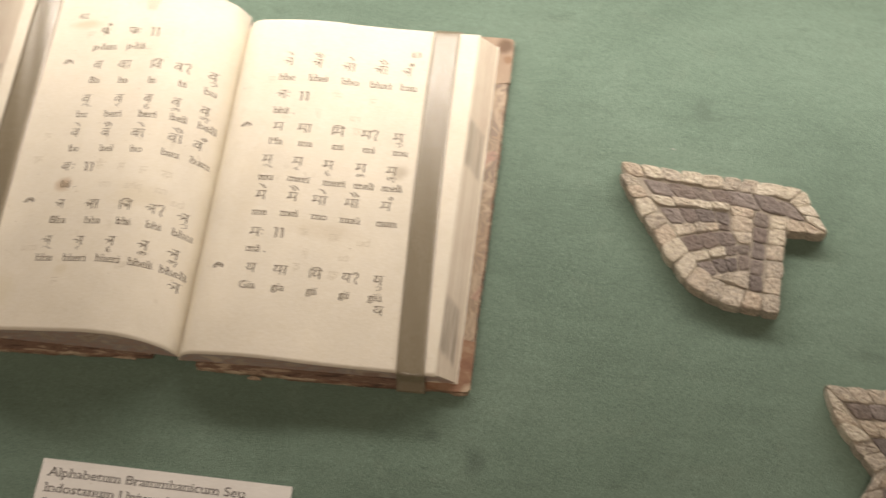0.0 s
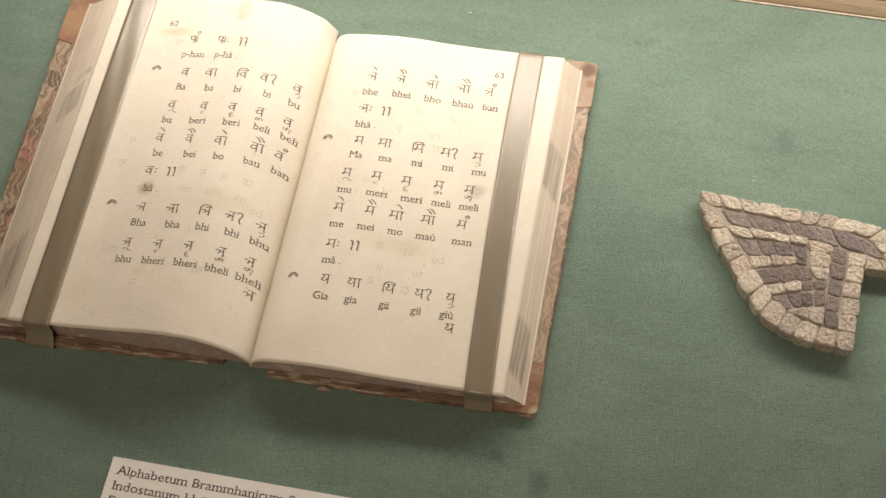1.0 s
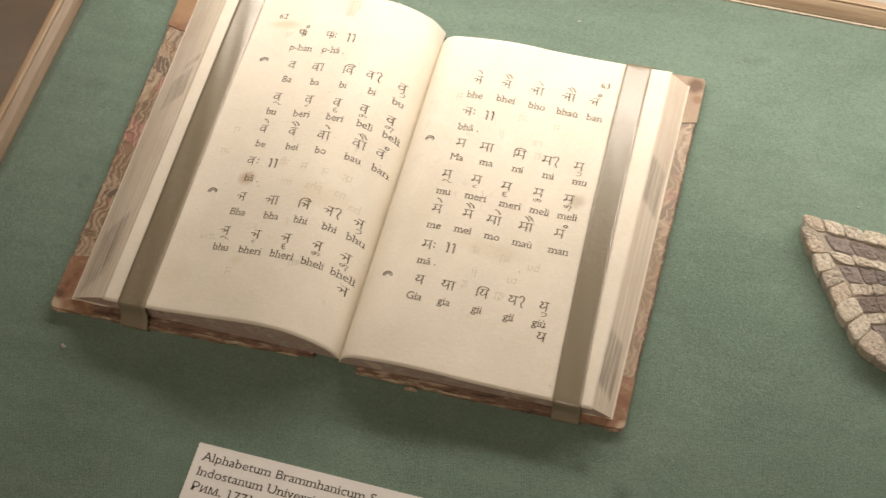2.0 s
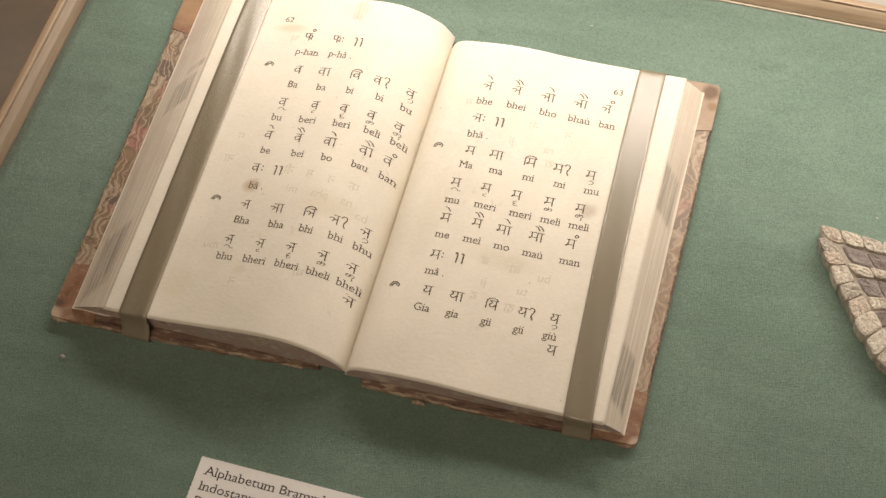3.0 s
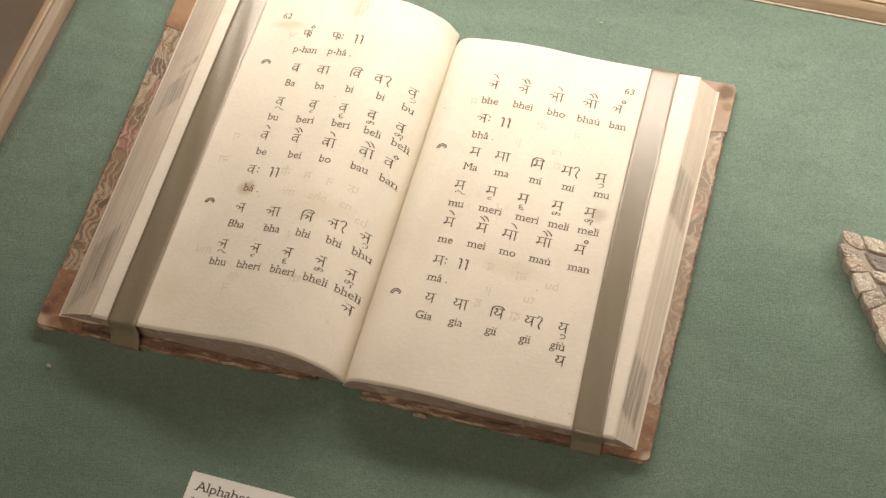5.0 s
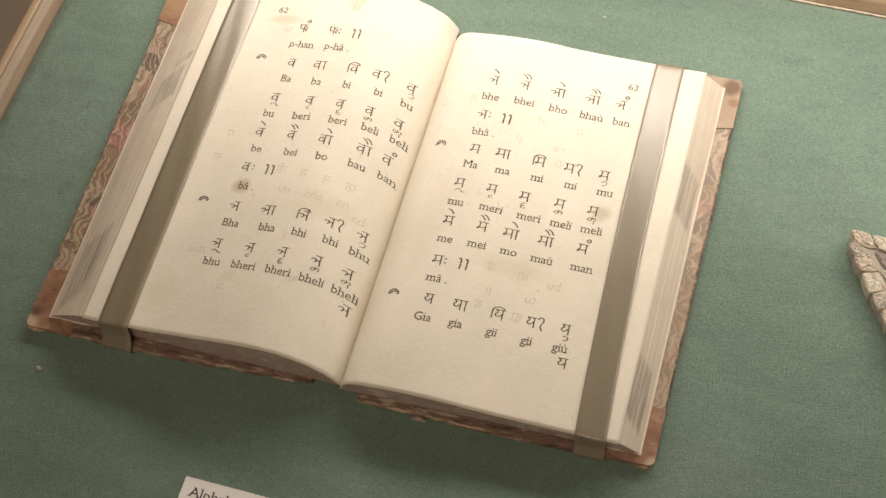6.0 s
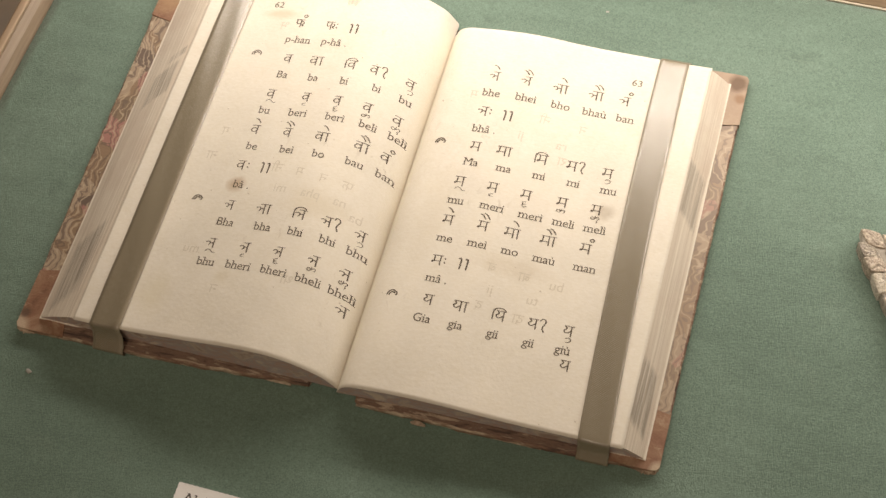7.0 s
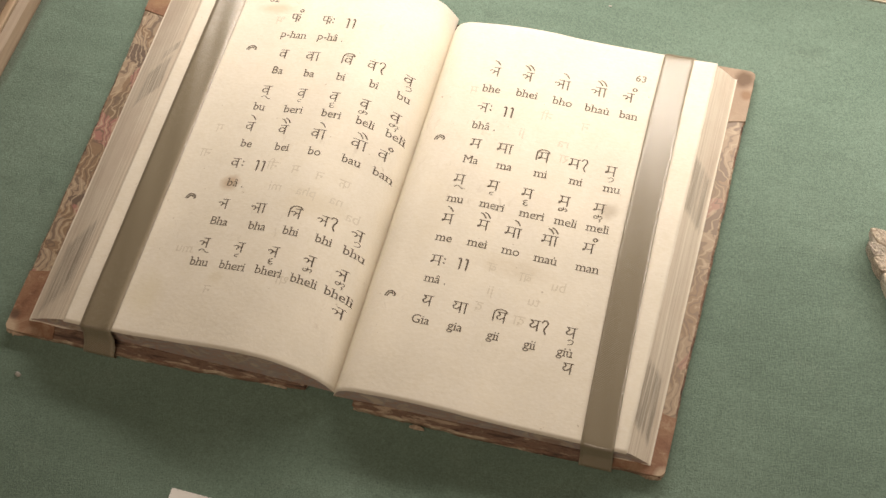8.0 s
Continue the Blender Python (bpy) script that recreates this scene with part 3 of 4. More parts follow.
def strap_mesh(x_low, x_mid, x_high, side, width=0.0125):
    """A satin ribbon strap: over the page, round the tail and head of the block and under the boards.
    Keeps its own measure across and along in the UV map."""
    bm = bmesh.new()
    uvl = bm.loops.layers.uv.new("UVMap")
    v0, v1 = PAGE_V[side]
    lift = 0.00035
    way = []
    zl, zh = page_z(side * 0.1, v0), page_z(side * 0.1, v1)
    lowcov, highcov = (-0.0046, 0.1928) if side < 0 else (-0.0043, 0.1893)
    way += [(lowcov + 0.006, -0.0001), (lowcov - 0.0002, 0.0008), (lowcov - 0.0007, 0.0022), (lowcov - 0.0001, 0.0036), (lowcov + 0.0022, 0.0050), (v0 - 0.0012, zl * 0.62), (v0 - 0.0007, zl - 0.0012), (v0 - 0.0003, zl + 0.0001)]
    n = 70
    for k in range(n + 1):
        way.append((v0 + 0.0006 + (v1 - v0 - 0.0012) * k / n, None))
    way += [(v1 + 0.0003, zh + 0.0001), (v1 + 0.0008, zh - 0.0014), (highcov - 0.001, 0.0046), (highcov + 0.0004, 0.0022), (highcov, 0.0004), (highcov - 0.006, -0.0001)]
    cols, s, last = [], 0.0, None
    across = 8
    for v, z in way:
        f = min(1, max(0, (v - v0) / (v1 - v0)))
        mid = x_low + (x_high - x_low) * f + 4 * f * (1 - f) * (x_mid - (x_low + x_high) / 2)
        row = []
        for i in range(across + 1):
            x = mid + width * (i / across - 0.5)
            zz = page_z(x, v) + lift + 0.00012 * math.sin(v * 90 + i) if z is None else z
            row.append(bm.verts.new((x, v, zz)))
        if last is not None:
            s += (row[4].co - last).length
        last = row[4].co.copy()
        cols.append((row, s))
    for (a, sa), (b, sb) in zip(cols, cols[1:]):
        for i in range(across):
            f = bm.faces.new((a[i], a[i + 1], b[i + 1], b[i]))
            for loop, (uu, vv) in zip(f.loops, ((i, sa), (i + 1, sa), (i + 1, sb), (i, sb))):
                loop[uvl].uv = (uu / across * width, vv)
    ext = bmesh.ops.extrude_face_region(bm, geom=list(bm.faces))
    for g in ext["geom"]:
        if isinstance(g, bmesh.types.BMVert):
            g.co.z += 0.00022
    return bm


book = thing("open_book", "old leather-bound alphabet book lying open on green felt", "book", BOOK)
left_board = part("cover_board", slab(board_outline(((-0.1455, -0.0036), (-0.0112, 0.0002), (-0.0095, 0.1920), (-0.1470, 0.1920)), 0.0016, 1.0), 0.0, 0.0031), [M_BOARD, M_MARBLE], book, "worn board lined with marbled paper")
right_board = part("cover_board", slab(board_outline(((0.0085, -0.0034), (0.1340, -0.0026), (0.1354, 0.1872), (0.0055, 0.1880)), 0.0009, 5.0), 0.0, 0.0031), [M_BOARD, M_MARBLE_LIT], book, "worn board lined with marbled paper")
for board, cx, cy, sx, sy, lx, ly in ((left_board, -0.1450, -0.0032, 1, 1, 0.022, 0.030), (left_board, -0.1465, 0.1915, 1, -1, 0.022, 0.029), (right_board, 0.1336, -0.0022, -1, 1, 0.020, 0.026), (right_board, 0.1349, 0.1867, -1, -1, 0.020, 0.028)):
    faded = cx > 0 and cy > 0.1
    part("leather_corner", corner_patch(cx, cy, sx, sy, lx, ly, 0.0031, cx * 50 + cy), M_LEATHER_PALE if faded else M_LEATHER, board, "faded leather corner with a dark tip" if faded else "rubbed brown leather corner")
def flake(x, y, length, wide, seed):
    """A frayed flake of covering that curls off the edge of a board."""
    bm = bmesh.new()
    n = 14
    rows = []
    for k in range(n + 1):
        s = k / n
        half = 0.62 * wide * (0.25 + 0.75 * math.sin(math.pi * s)) * (1 + 0.5 * noise.noise(Vector((k * 0.9, seed, 0))))
        z = 0.0016 + 0.0012 * math.sin(math.pi * s) + 0.0005 * noise.noise(Vector((k * 0.6, seed, 3)))
        rows.append([bm.verts.new((x + length * (s - 0.5), y + half * q - 0.0004, z - 0.0011 * (1 - q) * 0.5)) for q in (1.0, 0.3, -0.4, -1.0)])
    for a, b in zip(rows, rows[1:]):
        for i in range(3):
            bm.faces.new((a[i], b[i], b[i + 1], a[i + 1]))
    ext = bmesh.ops.extrude_face_region(bm, geom=list(bm.faces))
    for g in ext["geom"]:
        if isinstance(g, bmesh.types.BMVert):
            g.co.z -= 0.0004
    return bm


for board, x, y, length, wide, seed in ((right_board, 0.0362, -0.0046, 0.0062, 0.0013, 2.0), (right_board, 0.0760, -0.0033, 0.022, 0.0007, 5.0), (left_board, -0.0720, -0.0021, 0.022, 0.0008, 3.0), (left_board, -0.0260, -0.0004, 0.012, 0.0010, 6.0), (left_board, -0.0980, -0.0028, 0.018, 0.0009, 11.0), (left_board, -0.1410, -0.0026, 0.0095, 0.0032, 9.0), (right_board, 0.0130, -0.0026, 0.008, 0.0009, 4.0), (right_board, 0.1290, -0.0020, 0.0085, 0.0028, 7.0)):
    part("frayed_flake", flake(x, y, length, wide, seed), M_FRAY, board, "pale frayed flake of the worn covering")
part("spine", box(bmesh.new(), -0.0105, 0.0065, 0.0045, 0.187, 0.0002, 0.0024, 0.0006), M_SPINE, book, "dark leather spine seen between the boards")
part("leaf_block", block_mesh(-1), [M_EDGE_L, M_TAIL], book, "thick block of old leaves with a streaked fore-edge")
part("leaf_block", block_mesh(1), [M_EDGE_R, M_TAIL], book, "thick block of old leaves with a streaked fore-edge")
for side, foot in ((-1, 0.1363), (1, 0.1283)):
    v0, v1 = PAGE_V[side]
    rim = [(side * 0.03, v0 + 0.003), (side * foot, v0 + 0.0008), (side * foot, v1 - 0.0004), (side * 0.03, v1 - 0.003)]
    if side < 0:
        rim.reverse()
    part("endpaper", slab([p for a, b in zip(rim, rim[1:] + rim[:1]) for p in [(a[0] + (b[0] - a[0]) * k / 20, a[1] + (b[1] - a[1]) * k / 20 + 0.0003 * math.sin(k * 1.7)) for k in range(20)]], 0.0030, 0.0040, 0.0002), M_PAGE_R, book, "pale endpaper showing under the leaves")
left_page = part("page", page_mesh(-1), M_PAGE_L, book, "cream printed page numbered 62", True)
right_page = part("page", page_mesh(1), M_PAGE_R, book, "cream printed page numbered 63", True)
part("ribbon_strap", strap_mesh(-0.1013, -0.1020, -0.1020, -1, 0.0141), M_RIBBON, book, "olive satin ribbon holding the leaves down", True)
part("ribbon_strap", strap_mesh(0.1079, 0.1039, 0.1026, 1, 0.0128), M_RIBBON, book, "olive satin ribbon holding the leaves down", True)


# ---- printing ----
def glyph_mesh(body, size, wide=1.0, serif=True):
    """The letters of one word as flat triangles, with its middle at x = 0 and its foot at y = 0.
    Short cross strokes are set at the ends of upright stems, as in an old roman type."""
    cu = bpy.data.curves.new("word", "FONT")
    cu.body, cu.size, cu.resolution_u = body, 1.0, 3
    ob = new("word", cu)
    me = bpy.data.meshes.new_from_object(ob.evaluated_get(bpy.context.evaluated_depsgraph_get()))
    bpy.data.objects.remove(ob)
    bpy.data.curves.remove(cu)
    bm = bmesh.new()
    bm.from_mesh(me)
    bpy.data.meshes.remove(me)
    bmesh.ops.remove_doubles(bm, verts=bm.verts, dist=0.0005)
    bars = []
    if serif:
        for e in bm.edges:
            a, b = e.verts[0].co, e.verts[1].co
            stem_end = abs(a.y) < 0.02 or 0.43 < a.y < 0.47 or 0.67 < a.y < 0.74
            if stem_end and len(e.link_faces) == 1 and abs(a.y - b.y) < 0.004 and 0.05 < abs(a.x - b.x) < 0.13:
                up = e.link_faces[0].calc_center_median().y > a.y
                bars.append((min(a.x, b.x), max(a.x, b.x), a.y, 1 if up else -1))
        for xa, xb, y, up in bars:
            left = 0.082 if up > 0 or y < 0.3 else 0.105
            right = 0.082 if up > 0 else 0.004
            q = [(xa - left, y), (xb + right, y), (xb + right * 0.75, y + up * 0.058), (xa - left * 0.75, y + up * 0.058)]
            bm.faces.new([bm.verts.new((x, yy, 0.0)) for x, yy in q])
    xs = [v.co.x for v in bm.verts]
    mid = (min(xs) + max(xs)) / 2
    for v in bm.verts:
        v.co.x, v.co.y = (v.co.x - mid) * size * wide, v.co.y * size
    for _ in range(2):
        long = [e for e in bm.edges if e.calc_length() > 0.0011]
        if long:
            bmesh.ops.subdivide_edges(bm, edges=long, cuts=1)
    return bm


def print_on(page, name, body, u, v, size, wide=1.0, serif=True, lean=0.0):
    bm = glyph_mesh(body, size, wide, serif)
    c, s = math.cos(lean), math.sin(lean)
    for w in bm.verts:
        x, y = u + w.co.x * c - w.co.y * s, v + w.co.x * s + w.co.y * c
        w.co = (x, y, page_z(x, y) + 0.00007)
    for f in bm.faces:
        if f.normal.z < 0:
            f.normal_flip()
    me = bpy.data.meshes.new(name)
    bm.to_mesh(me)
    bm.free()
    me.materials.append(M_INK)
    return part(name, me, None, page)


LATIN = 0.0055
# rows of syllables on the two pages: foot of the line in millimetres, columns, words
ROWS_L = (
    (153.2, (-65.2, -47.5), ("p-han", "p-hâ .")),
    (133.5, (-66.4, -51.4, -36.3, -21.4, -8.8), ("Ba", "ba", "bi", "bi", "bu")),
    (114.0, (-68.5, -52.2, -34.5, -19.6, -7.1), ("bu", "beri", "berì", "beli", "belì")),
    (94.8, (-67.8, -50.8, -35.9, -19.8, -7.0), ("be", "beì", "bo", "bau", "ban")),
    (75.0, (-65.7,), ("bâ .",)),
    (55.8, (-66.0, -48.5, -33.4, -19.5, -7.5), ("Bha", "bha", "bhi", "bhi", "bhu")),
    (36.1, (-68.0, -52.8, -36.6, -21.6, -8.0), ("bhu", "bheri", "bherì", "bheli", "bhelì")),
)
ROWS_R = (
    (146.1, (27.3, 43.1, 58.6, 73.9, 87.5), ("bhe", "bheì", "bho", "bhaù", "ban")),
    (126.8, (29.0,), ("bhâ .",)),
    (109.5, (27.9, 42.6, 58.2, 73.2, 88.5), ("Ma", "ma", "mi", "mi", "mu")),
    (90.0, (26.7, 42.5, 59.4, 73.6, 87.0), ("mu", "meri", "merì", "meli", "melì")),
    (71.3, (26.9, 41.2, 55.1, 69.8, 87.1), ("me", "meì", "mo", "maù", "man")),
    (51.7, (28.7,), ("mâ .",)),
    (33.3, (28.0, 42.3, 57.8, 72.8, 87.0), ("Gia", "gia", "gii", "gii", "giù")),
)
rng = random.Random(7)
for page, rows in ((left_page, ROWS_L), (right_page, ROWS_R)):
    for foot, cols, words in rows:
        for u, word in zip(cols, words):
            print_on(page, "printed_syllable", word, u / 1000, (foot + rng.uniform(-0.2, 0.2)) / 1000, LATIN, 1.02, True, rng.uniform(-0.02, 0.02))
print_on(left_page, "page_number", "62", -0.0814, 0.1725, 0.0046, 1.1, False)
print_on(right_page, "page_number", "63", 0.0889, 0.1658, 0.0046, 1.1, False)


def flowing(pts, n=5):
    """A smooth line through a row of points."""
    if len(pts) == 2:
        (ax, ay), (bx, by) = pts
        return [(ax + (bx - ax) * k / 6, ay + (by - ay) * k / 6) for k in range(7)]
    p = [pts[0], *pts, pts[-1]]
    out = []
    for a, b, c, d in zip(p, p[1:], p[2:], p[3:]):
        for k in range(n):
            t = k / n
            out.append(tuple(0.5 * (2 * b[i] + (c[i] - a[i]) * t + (2 * a[i] - 5 * b[i] + 4 * c[i] - d[i]) * t * t + (3 * b[i] - a[i] - 3 * c[i] + d[i]) * t**3) for i in (0, 1)))
    return out + [pts[-1]]


def stroke_print(page, name, paths, u, v, thick=0.66, thin=0.38, fine_below=-99.0):
    """Strokes of a broad pen laid on the page: each path is a row of points in millimetres round (u, v);
    strokes that run down the page are thick, those across it thin, and those wholly below a height finer."""
    bm = bmesh.new()
    for layer, pts in enumerate(paths):
        dense = flowing(pts)
        prev = None
        for i, (x, y) in enumerate(dense):
            x2, y2 = dense[min(i + 1, len(dense) - 1)]
            x1, y1 = dense[max(i - 1, 0)]
            d = math.hypot(x2 - x1, y2 - y1) or 1
            down = min(1.0, abs(y2 - y1) / d + 0.25 * max(0.0, (x2 - x1) * (y1 - y2)) / d**2)
            w = (0.66 if max(q[1] for q in pts) < fine_below else 1.0) * (thin + (thick - thin) * down) * (0.92 + 0.2 * noise.noise(Vector((x * 1.3 + u * 900, y * 1.3 + v * 900, 0))))
            nx, ny = -(y2 - y1) / d * w / 2, (x2 - x1) / d * w / 2
            row = []
            for sgn in (1, -1):
                px, py = u + (x + sgn * nx) / 1000, v + (y + sgn * ny) / 1000
                row.append(bm.verts.new((px, py, page_z(px, py) + 0.00007 + layer * 0.000008)))
            if prev:
                bm.faces.new((prev[0], prev[1], row[1], row[0]))
            prev = row
    me = finish(name, bm, M_INK)
    for p in me.polygons:
        if p.normal.z < 0:
            p.flip()
    return part(name, me, None, page)


# the old types: strokes in millimetres from the middle of the head line
def stem(x, top=0.05, foot=-4.3):
    return ((x - 0.05, top), (x, foot * 0.5), (x + 0.12, foot))


def shifted(paths, dx, dy=0.0):
    return tuple(tuple((x + dx, y + dy) for x, y in p) for p in paths)


CONSONANT = {
    "pha": (((-2.0, 0.0), (2.0, 0.1)), stem(0.4, 0.0, -4.1), ((-1.4, 0.0), (-1.5, -1.5), (-0.9, -2.3), (0.3, -1.9)), ((0.4, -1.1), (1.3, -0.9), (1.9, -1.6), (1.5, -2.5), (0.9, -2.2)), ((0.9, -2.9), (1.6, -3.0), (1.9, -3.5))),
    "ba": (((-1.8, 0.0), (1.9, 0.1)), stem(0.75), ((0.75, -1.7), (-0.2, -1.15), (-1.2, -1.4), (-1.7, -2.2), (-1.2, -3.0), (-0.2, -3.0), (0.75, -2.3))),
    "bha": (((-1.0, 0.0), (2.1, 0.1)), stem(1.05), ((-2.4, -1.75), (-1.6, -1.35), (-0.7, -1.5), (-0.45, -2.3), (-1.1, -3.1)), ((-0.55, -2.2), (0.2, -1.85), (1.05, -2.25))),
    "ma": (((-2.2, 0.0), (2.1, 0.1)), stem(1.2), ((-1.25, 0.0), (-1.2, -1.4), (-1.35, -2.6), (-2.0, -3.1), (-1.9, -2.5), (-1.1, -2.5), (1.2, -2.4))),
    "ya": (((-1.9, 0.0), (2.0, 0.1)), stem(1.1), ((-1.5, -0.1), (-0.75, -0.8), (-1.0, -1.4), (-1.65, -1.9), (-1.2, -2.8), (-0.2, -2.8), (1.1, -1.7))),
}
LONG_A = (((1.7, 0.1), (3.9, 0.15)), stem(3.0))
GRAVE = (((-1.5, 3.5), (-0.2, 3.1), (1.2, 1.5)),)
GRAVES = (((-2.2, 3.1), (-1.0, 2.7), (0.3, 1.1)), ((-0.8, 3.7), (0.6, 3.1), (1.9, 1.4)))
SMALL_R = ((0.7, -5.0), (-0.7, -5.5), (-0.5, -6.2), (0.7, -6.3))
SMALL_L = (((0.1, -4.9), (0.2, -5.9), (-0.6, -6.7), (-1.5, -6.2), (-0.9, -5.4), (0.2, -5.9), (1.1, -5.3), (1.8, -6.0), (1.1, -6.7)),)
SIGN = {
    "": (), "aa": LONG_A,
    "i": (((-2.95, 0.2), (-3.0, -1.8), (-2.85, -4.1)), ((-3.0, -0.6), (-2.3, 0.7), (-0.7, 1.25), (0.9, 1.0), (1.7, 0.2))),
    "ii": (((2.5, -0.3), (3.2, 0.7), (4.3, 0.6), (4.7, -0.6), (4.0, -2.3), (3.9, -3.5), (4.7, -4.8)),),
    "u": (((-0.5, -5.4), (0.7, -4.9), (1.7, -5.6), (1.2, -6.6), (-0.2, -7.0)),),
    "uu": (((-1.3, -5.9), (-0.4, -5.0), (0.8, -5.3), (1.9, -6.2), (3.0, -6.1)),),
    "ri": (SMALL_R,), "rii": (SMALL_R, ((0.1, -6.2), (-0.7, -6.9), (0.2, -7.5), (1.2, -7.0))),
    "li": SMALL_L, "lii": SMALL_L + (((0.8, -6.9), (1.3, -7.4), (1.0, -8.1)),),
    "e": GRAVE, "ai": GRAVES, "o": LONG_A + shifted(GRAVE, 1.6), "au": LONG_A + shifted(GRAVES, 1.4),
    "am": (((1.7, 2.9), (0.9, 2.1), (1.7, 1.3), (2.5, 2.1), (1.7, 2.9)),),
    "ah": (((2.8, -0.6), (3.3, -1.3)), ((2.8, -2.5), (3.3, -3.2))),
}
# height of the head line in millimetres, the consonant, places along the line and vowel signs
LINES = (
    (left_page, 166.0, "pha", (-67.6, -52.4), "am ah"),
    (left_page, 146.2, "ba", (-66.5, -53.5, -35.1, -24.5, -8.8), ". aa i ii u"),
    (left_page, 126.5, "ba", (-68.0, -50.8, -35.7, -21.9, -9.0), "uu ri rii li lii"),
    (left_page, 107.3, "ba", (-68.9, -53.2, -37.8, -20.0, -8.8), "e ai o au am"),
    (left_page, 88.5, "ba", (-68.9,), "ah"),
    (left_page, 68.2, "bha", (-67.0, -51.6, -33.4, -22.0, -8.1), ". aa i ii u"),
    (left_page, 49.0, "bha", (-68.7, -52.6, -37.1, -21.7, -8.8), "uu ri rii li lii"),
    (left_page, 33.3, "bha", (-5.9,), "."),
    (right_page, 158.9, "bha", (27.0, 41.6, 56.0, 71.9, 85.7), "e ai o au am"),
    (right_page, 140.0, "bha", (26.5,), "ah"),
    (right_page, 121.6, "ma", (28.1, 40.0, 57.9, 70.9, 86.5), ". aa i ii u"),
    (right_page, 103.1, "ma", (26.0, 40.8, 55.4, 71.0, 85.8), "uu ri rii li lii"),
    (right_page, 83.9, "ma", (26.3, 41.5, 53.2, 68.5, 85.6), "e ai o au am"),
    (right_page, 64.2, "ma", (26.9,), "ah"),
    (right_page, 45.7, "ya", (28.3, 41.0, 59.0, 72.6, 87.3), ". aa i ii u"),
    (right_page, 30.7, "ya", (89.5,), "."),
)
for page, head, consonant, places, signs in LINES:
    for u, sign in zip(places, signs.replace(".", "").split(" ")):
        types = tuple(tuple((x * 1.08, y * 1.04) for x, y in p) for p in CONSONANT[consonant] + SIGN[sign])
        stroke_print(page, "printed_character", types, u / 1000, (head + rng.uniform(-0.15, 0.15)) / 1000, 0.62, 0.34, -4.6)


M_GHOST_L = paper_material("show_through_print", (0.635, 0.58, 0.47))
GHOSTS = ((left_page, (("न", -0.030, 0.0835), ("म", -0.041, 0.0845), ("फ", -0.019, 0.0830), ("नी", -0.052, 0.0850), ("mi", -0.047, 0.0752), ("pha", -0.033, 0.0748), ("na", -0.020, 0.0745), ("ना", -0.085, 0.0880), ("mu", -0.077, 0.0415), ("ग", -0.083, 0.1010), ("न", -0.060, 0.0240), ("भ", -0.075, 0.1605), ("था", -0.030, 0.0335), ("ba", -0.012, 0.0700))),
          (right_page, (("ब", 0.050, 0.0620), ("बा", 0.064, 0.0610), ("bu", 0.078, 0.0600), ("नी", 0.054, 0.1370), ("न", 0.071, 0.1360), ("ji", 0.046, 0.1270), ("ra", 0.064, 0.1260), ("म", 0.020, 0.1440), ("रा", 0.066, 0.1185), ("द", 0.049, 0.0440), ("दा", 0.066, 0.0420), ("ji", 0.052, 0.0520), ("tu", 0.070, 0.0515))))
for page, words in GHOSTS:
    for body, u, v in words:
        bm = glyph_mesh(body, 0.0062, -1.0, False)
        for w in bm.verts:
            x, y = u + w.co.x, v + w.co.y
            w.co = (x, y, page_z(x, y) + 0.00005)
        me = finish("show_through", bm, M_GHOST_L)
        for p in me.polygons:
            if p.normal.z < 0:
                p.flip()
        part("show_through", me, None, page, "faint mirrored print showing through the leaf")


HOOK = (((-2.2, -1.3), (-1.7, 0.1), (-0.6, 1.1), (0.7, 1.1), (1.9, 0.3), (2.0, -0.6), (1.4, -0.9)), ((-1.3, -1.3), (-0.7, -0.1), (0.3, 0.35), (1.2, -0.2)))
for page, u, v in ((left_page, -0.0831, 0.1463), (left_page, -0.0835, 0.0680), (right_page, 0.0118, 0.1201), (right_page, 0.0124, 0.0441)):
    stroke_print(page, "printed_mark", HOOK, u, v, 0.7, 0.5)
BARS = (((-2.3, 2.0), (-1.8, 2.5), (-1.3, 2.0), (-1.2, 0.4), (-1.25, -2.6)), ((0.5, 2.0), (1.0, 2.5), (1.5, 2.0), (1.6, 0.4), (1.55, -2.6)))
for page, u, v in ((left_page, -0.0405, 0.1634), (left_page, -0.0573, 0.0861), (right_page, 0.0378, 0.1372), (right_page, 0.0382, 0.0624)):
    stroke_print(page, "printed_stop", BARS, u, v, 0.78, 0.5)


# ---- the printed label ----
def label_card(x0, x1, y0, y1, thick):
    bm = bmesh.new()
    pts = []
    step = 0.0011

    def run(ax, ay, bx, by, nx, ny):
        n = int(math.hypot(bx - ax, by - ay) / step)
        for k in range(n):
            s = k / n
            o = 0.00018 if k % 2 else 0.0
            pts.append((ax + (bx - ax) * s + nx * o, ay + (by - ay) * s + ny * o))

    run(x0, y0, x1, y0, 0, -1)
    run(x1, y0, x1, y1, 1, 0)
    run(x1, y1, x0, y1, 0, 1)
    run(x0, y1, x0, y0, -1, 0)
    low = [bm.verts.new((x, y, 0.0)) for x, y in pts]
    top = [bm.verts.new((x, y, thick)) for x, y in pts]
    bm.faces.new(top)
    bm.faces.new(list(reversed(low)))
    for i in range(len(pts)):
        j = (i + 1) % len(pts)
        bm.faces.new((low[i], low[j], top[j], top[i]))
    return bm


label = thing("exhibit_label", "small cream card label with printed title and date", "label", pose(-0.049, -0.053, 0.0001, 0, 0, 1.4))
card = part("card", label_card(LABEL_X0, LABEL_X1, LABEL_Y1 - 0.046, LABEL_Y1, 0.0009), M_CARD, label)


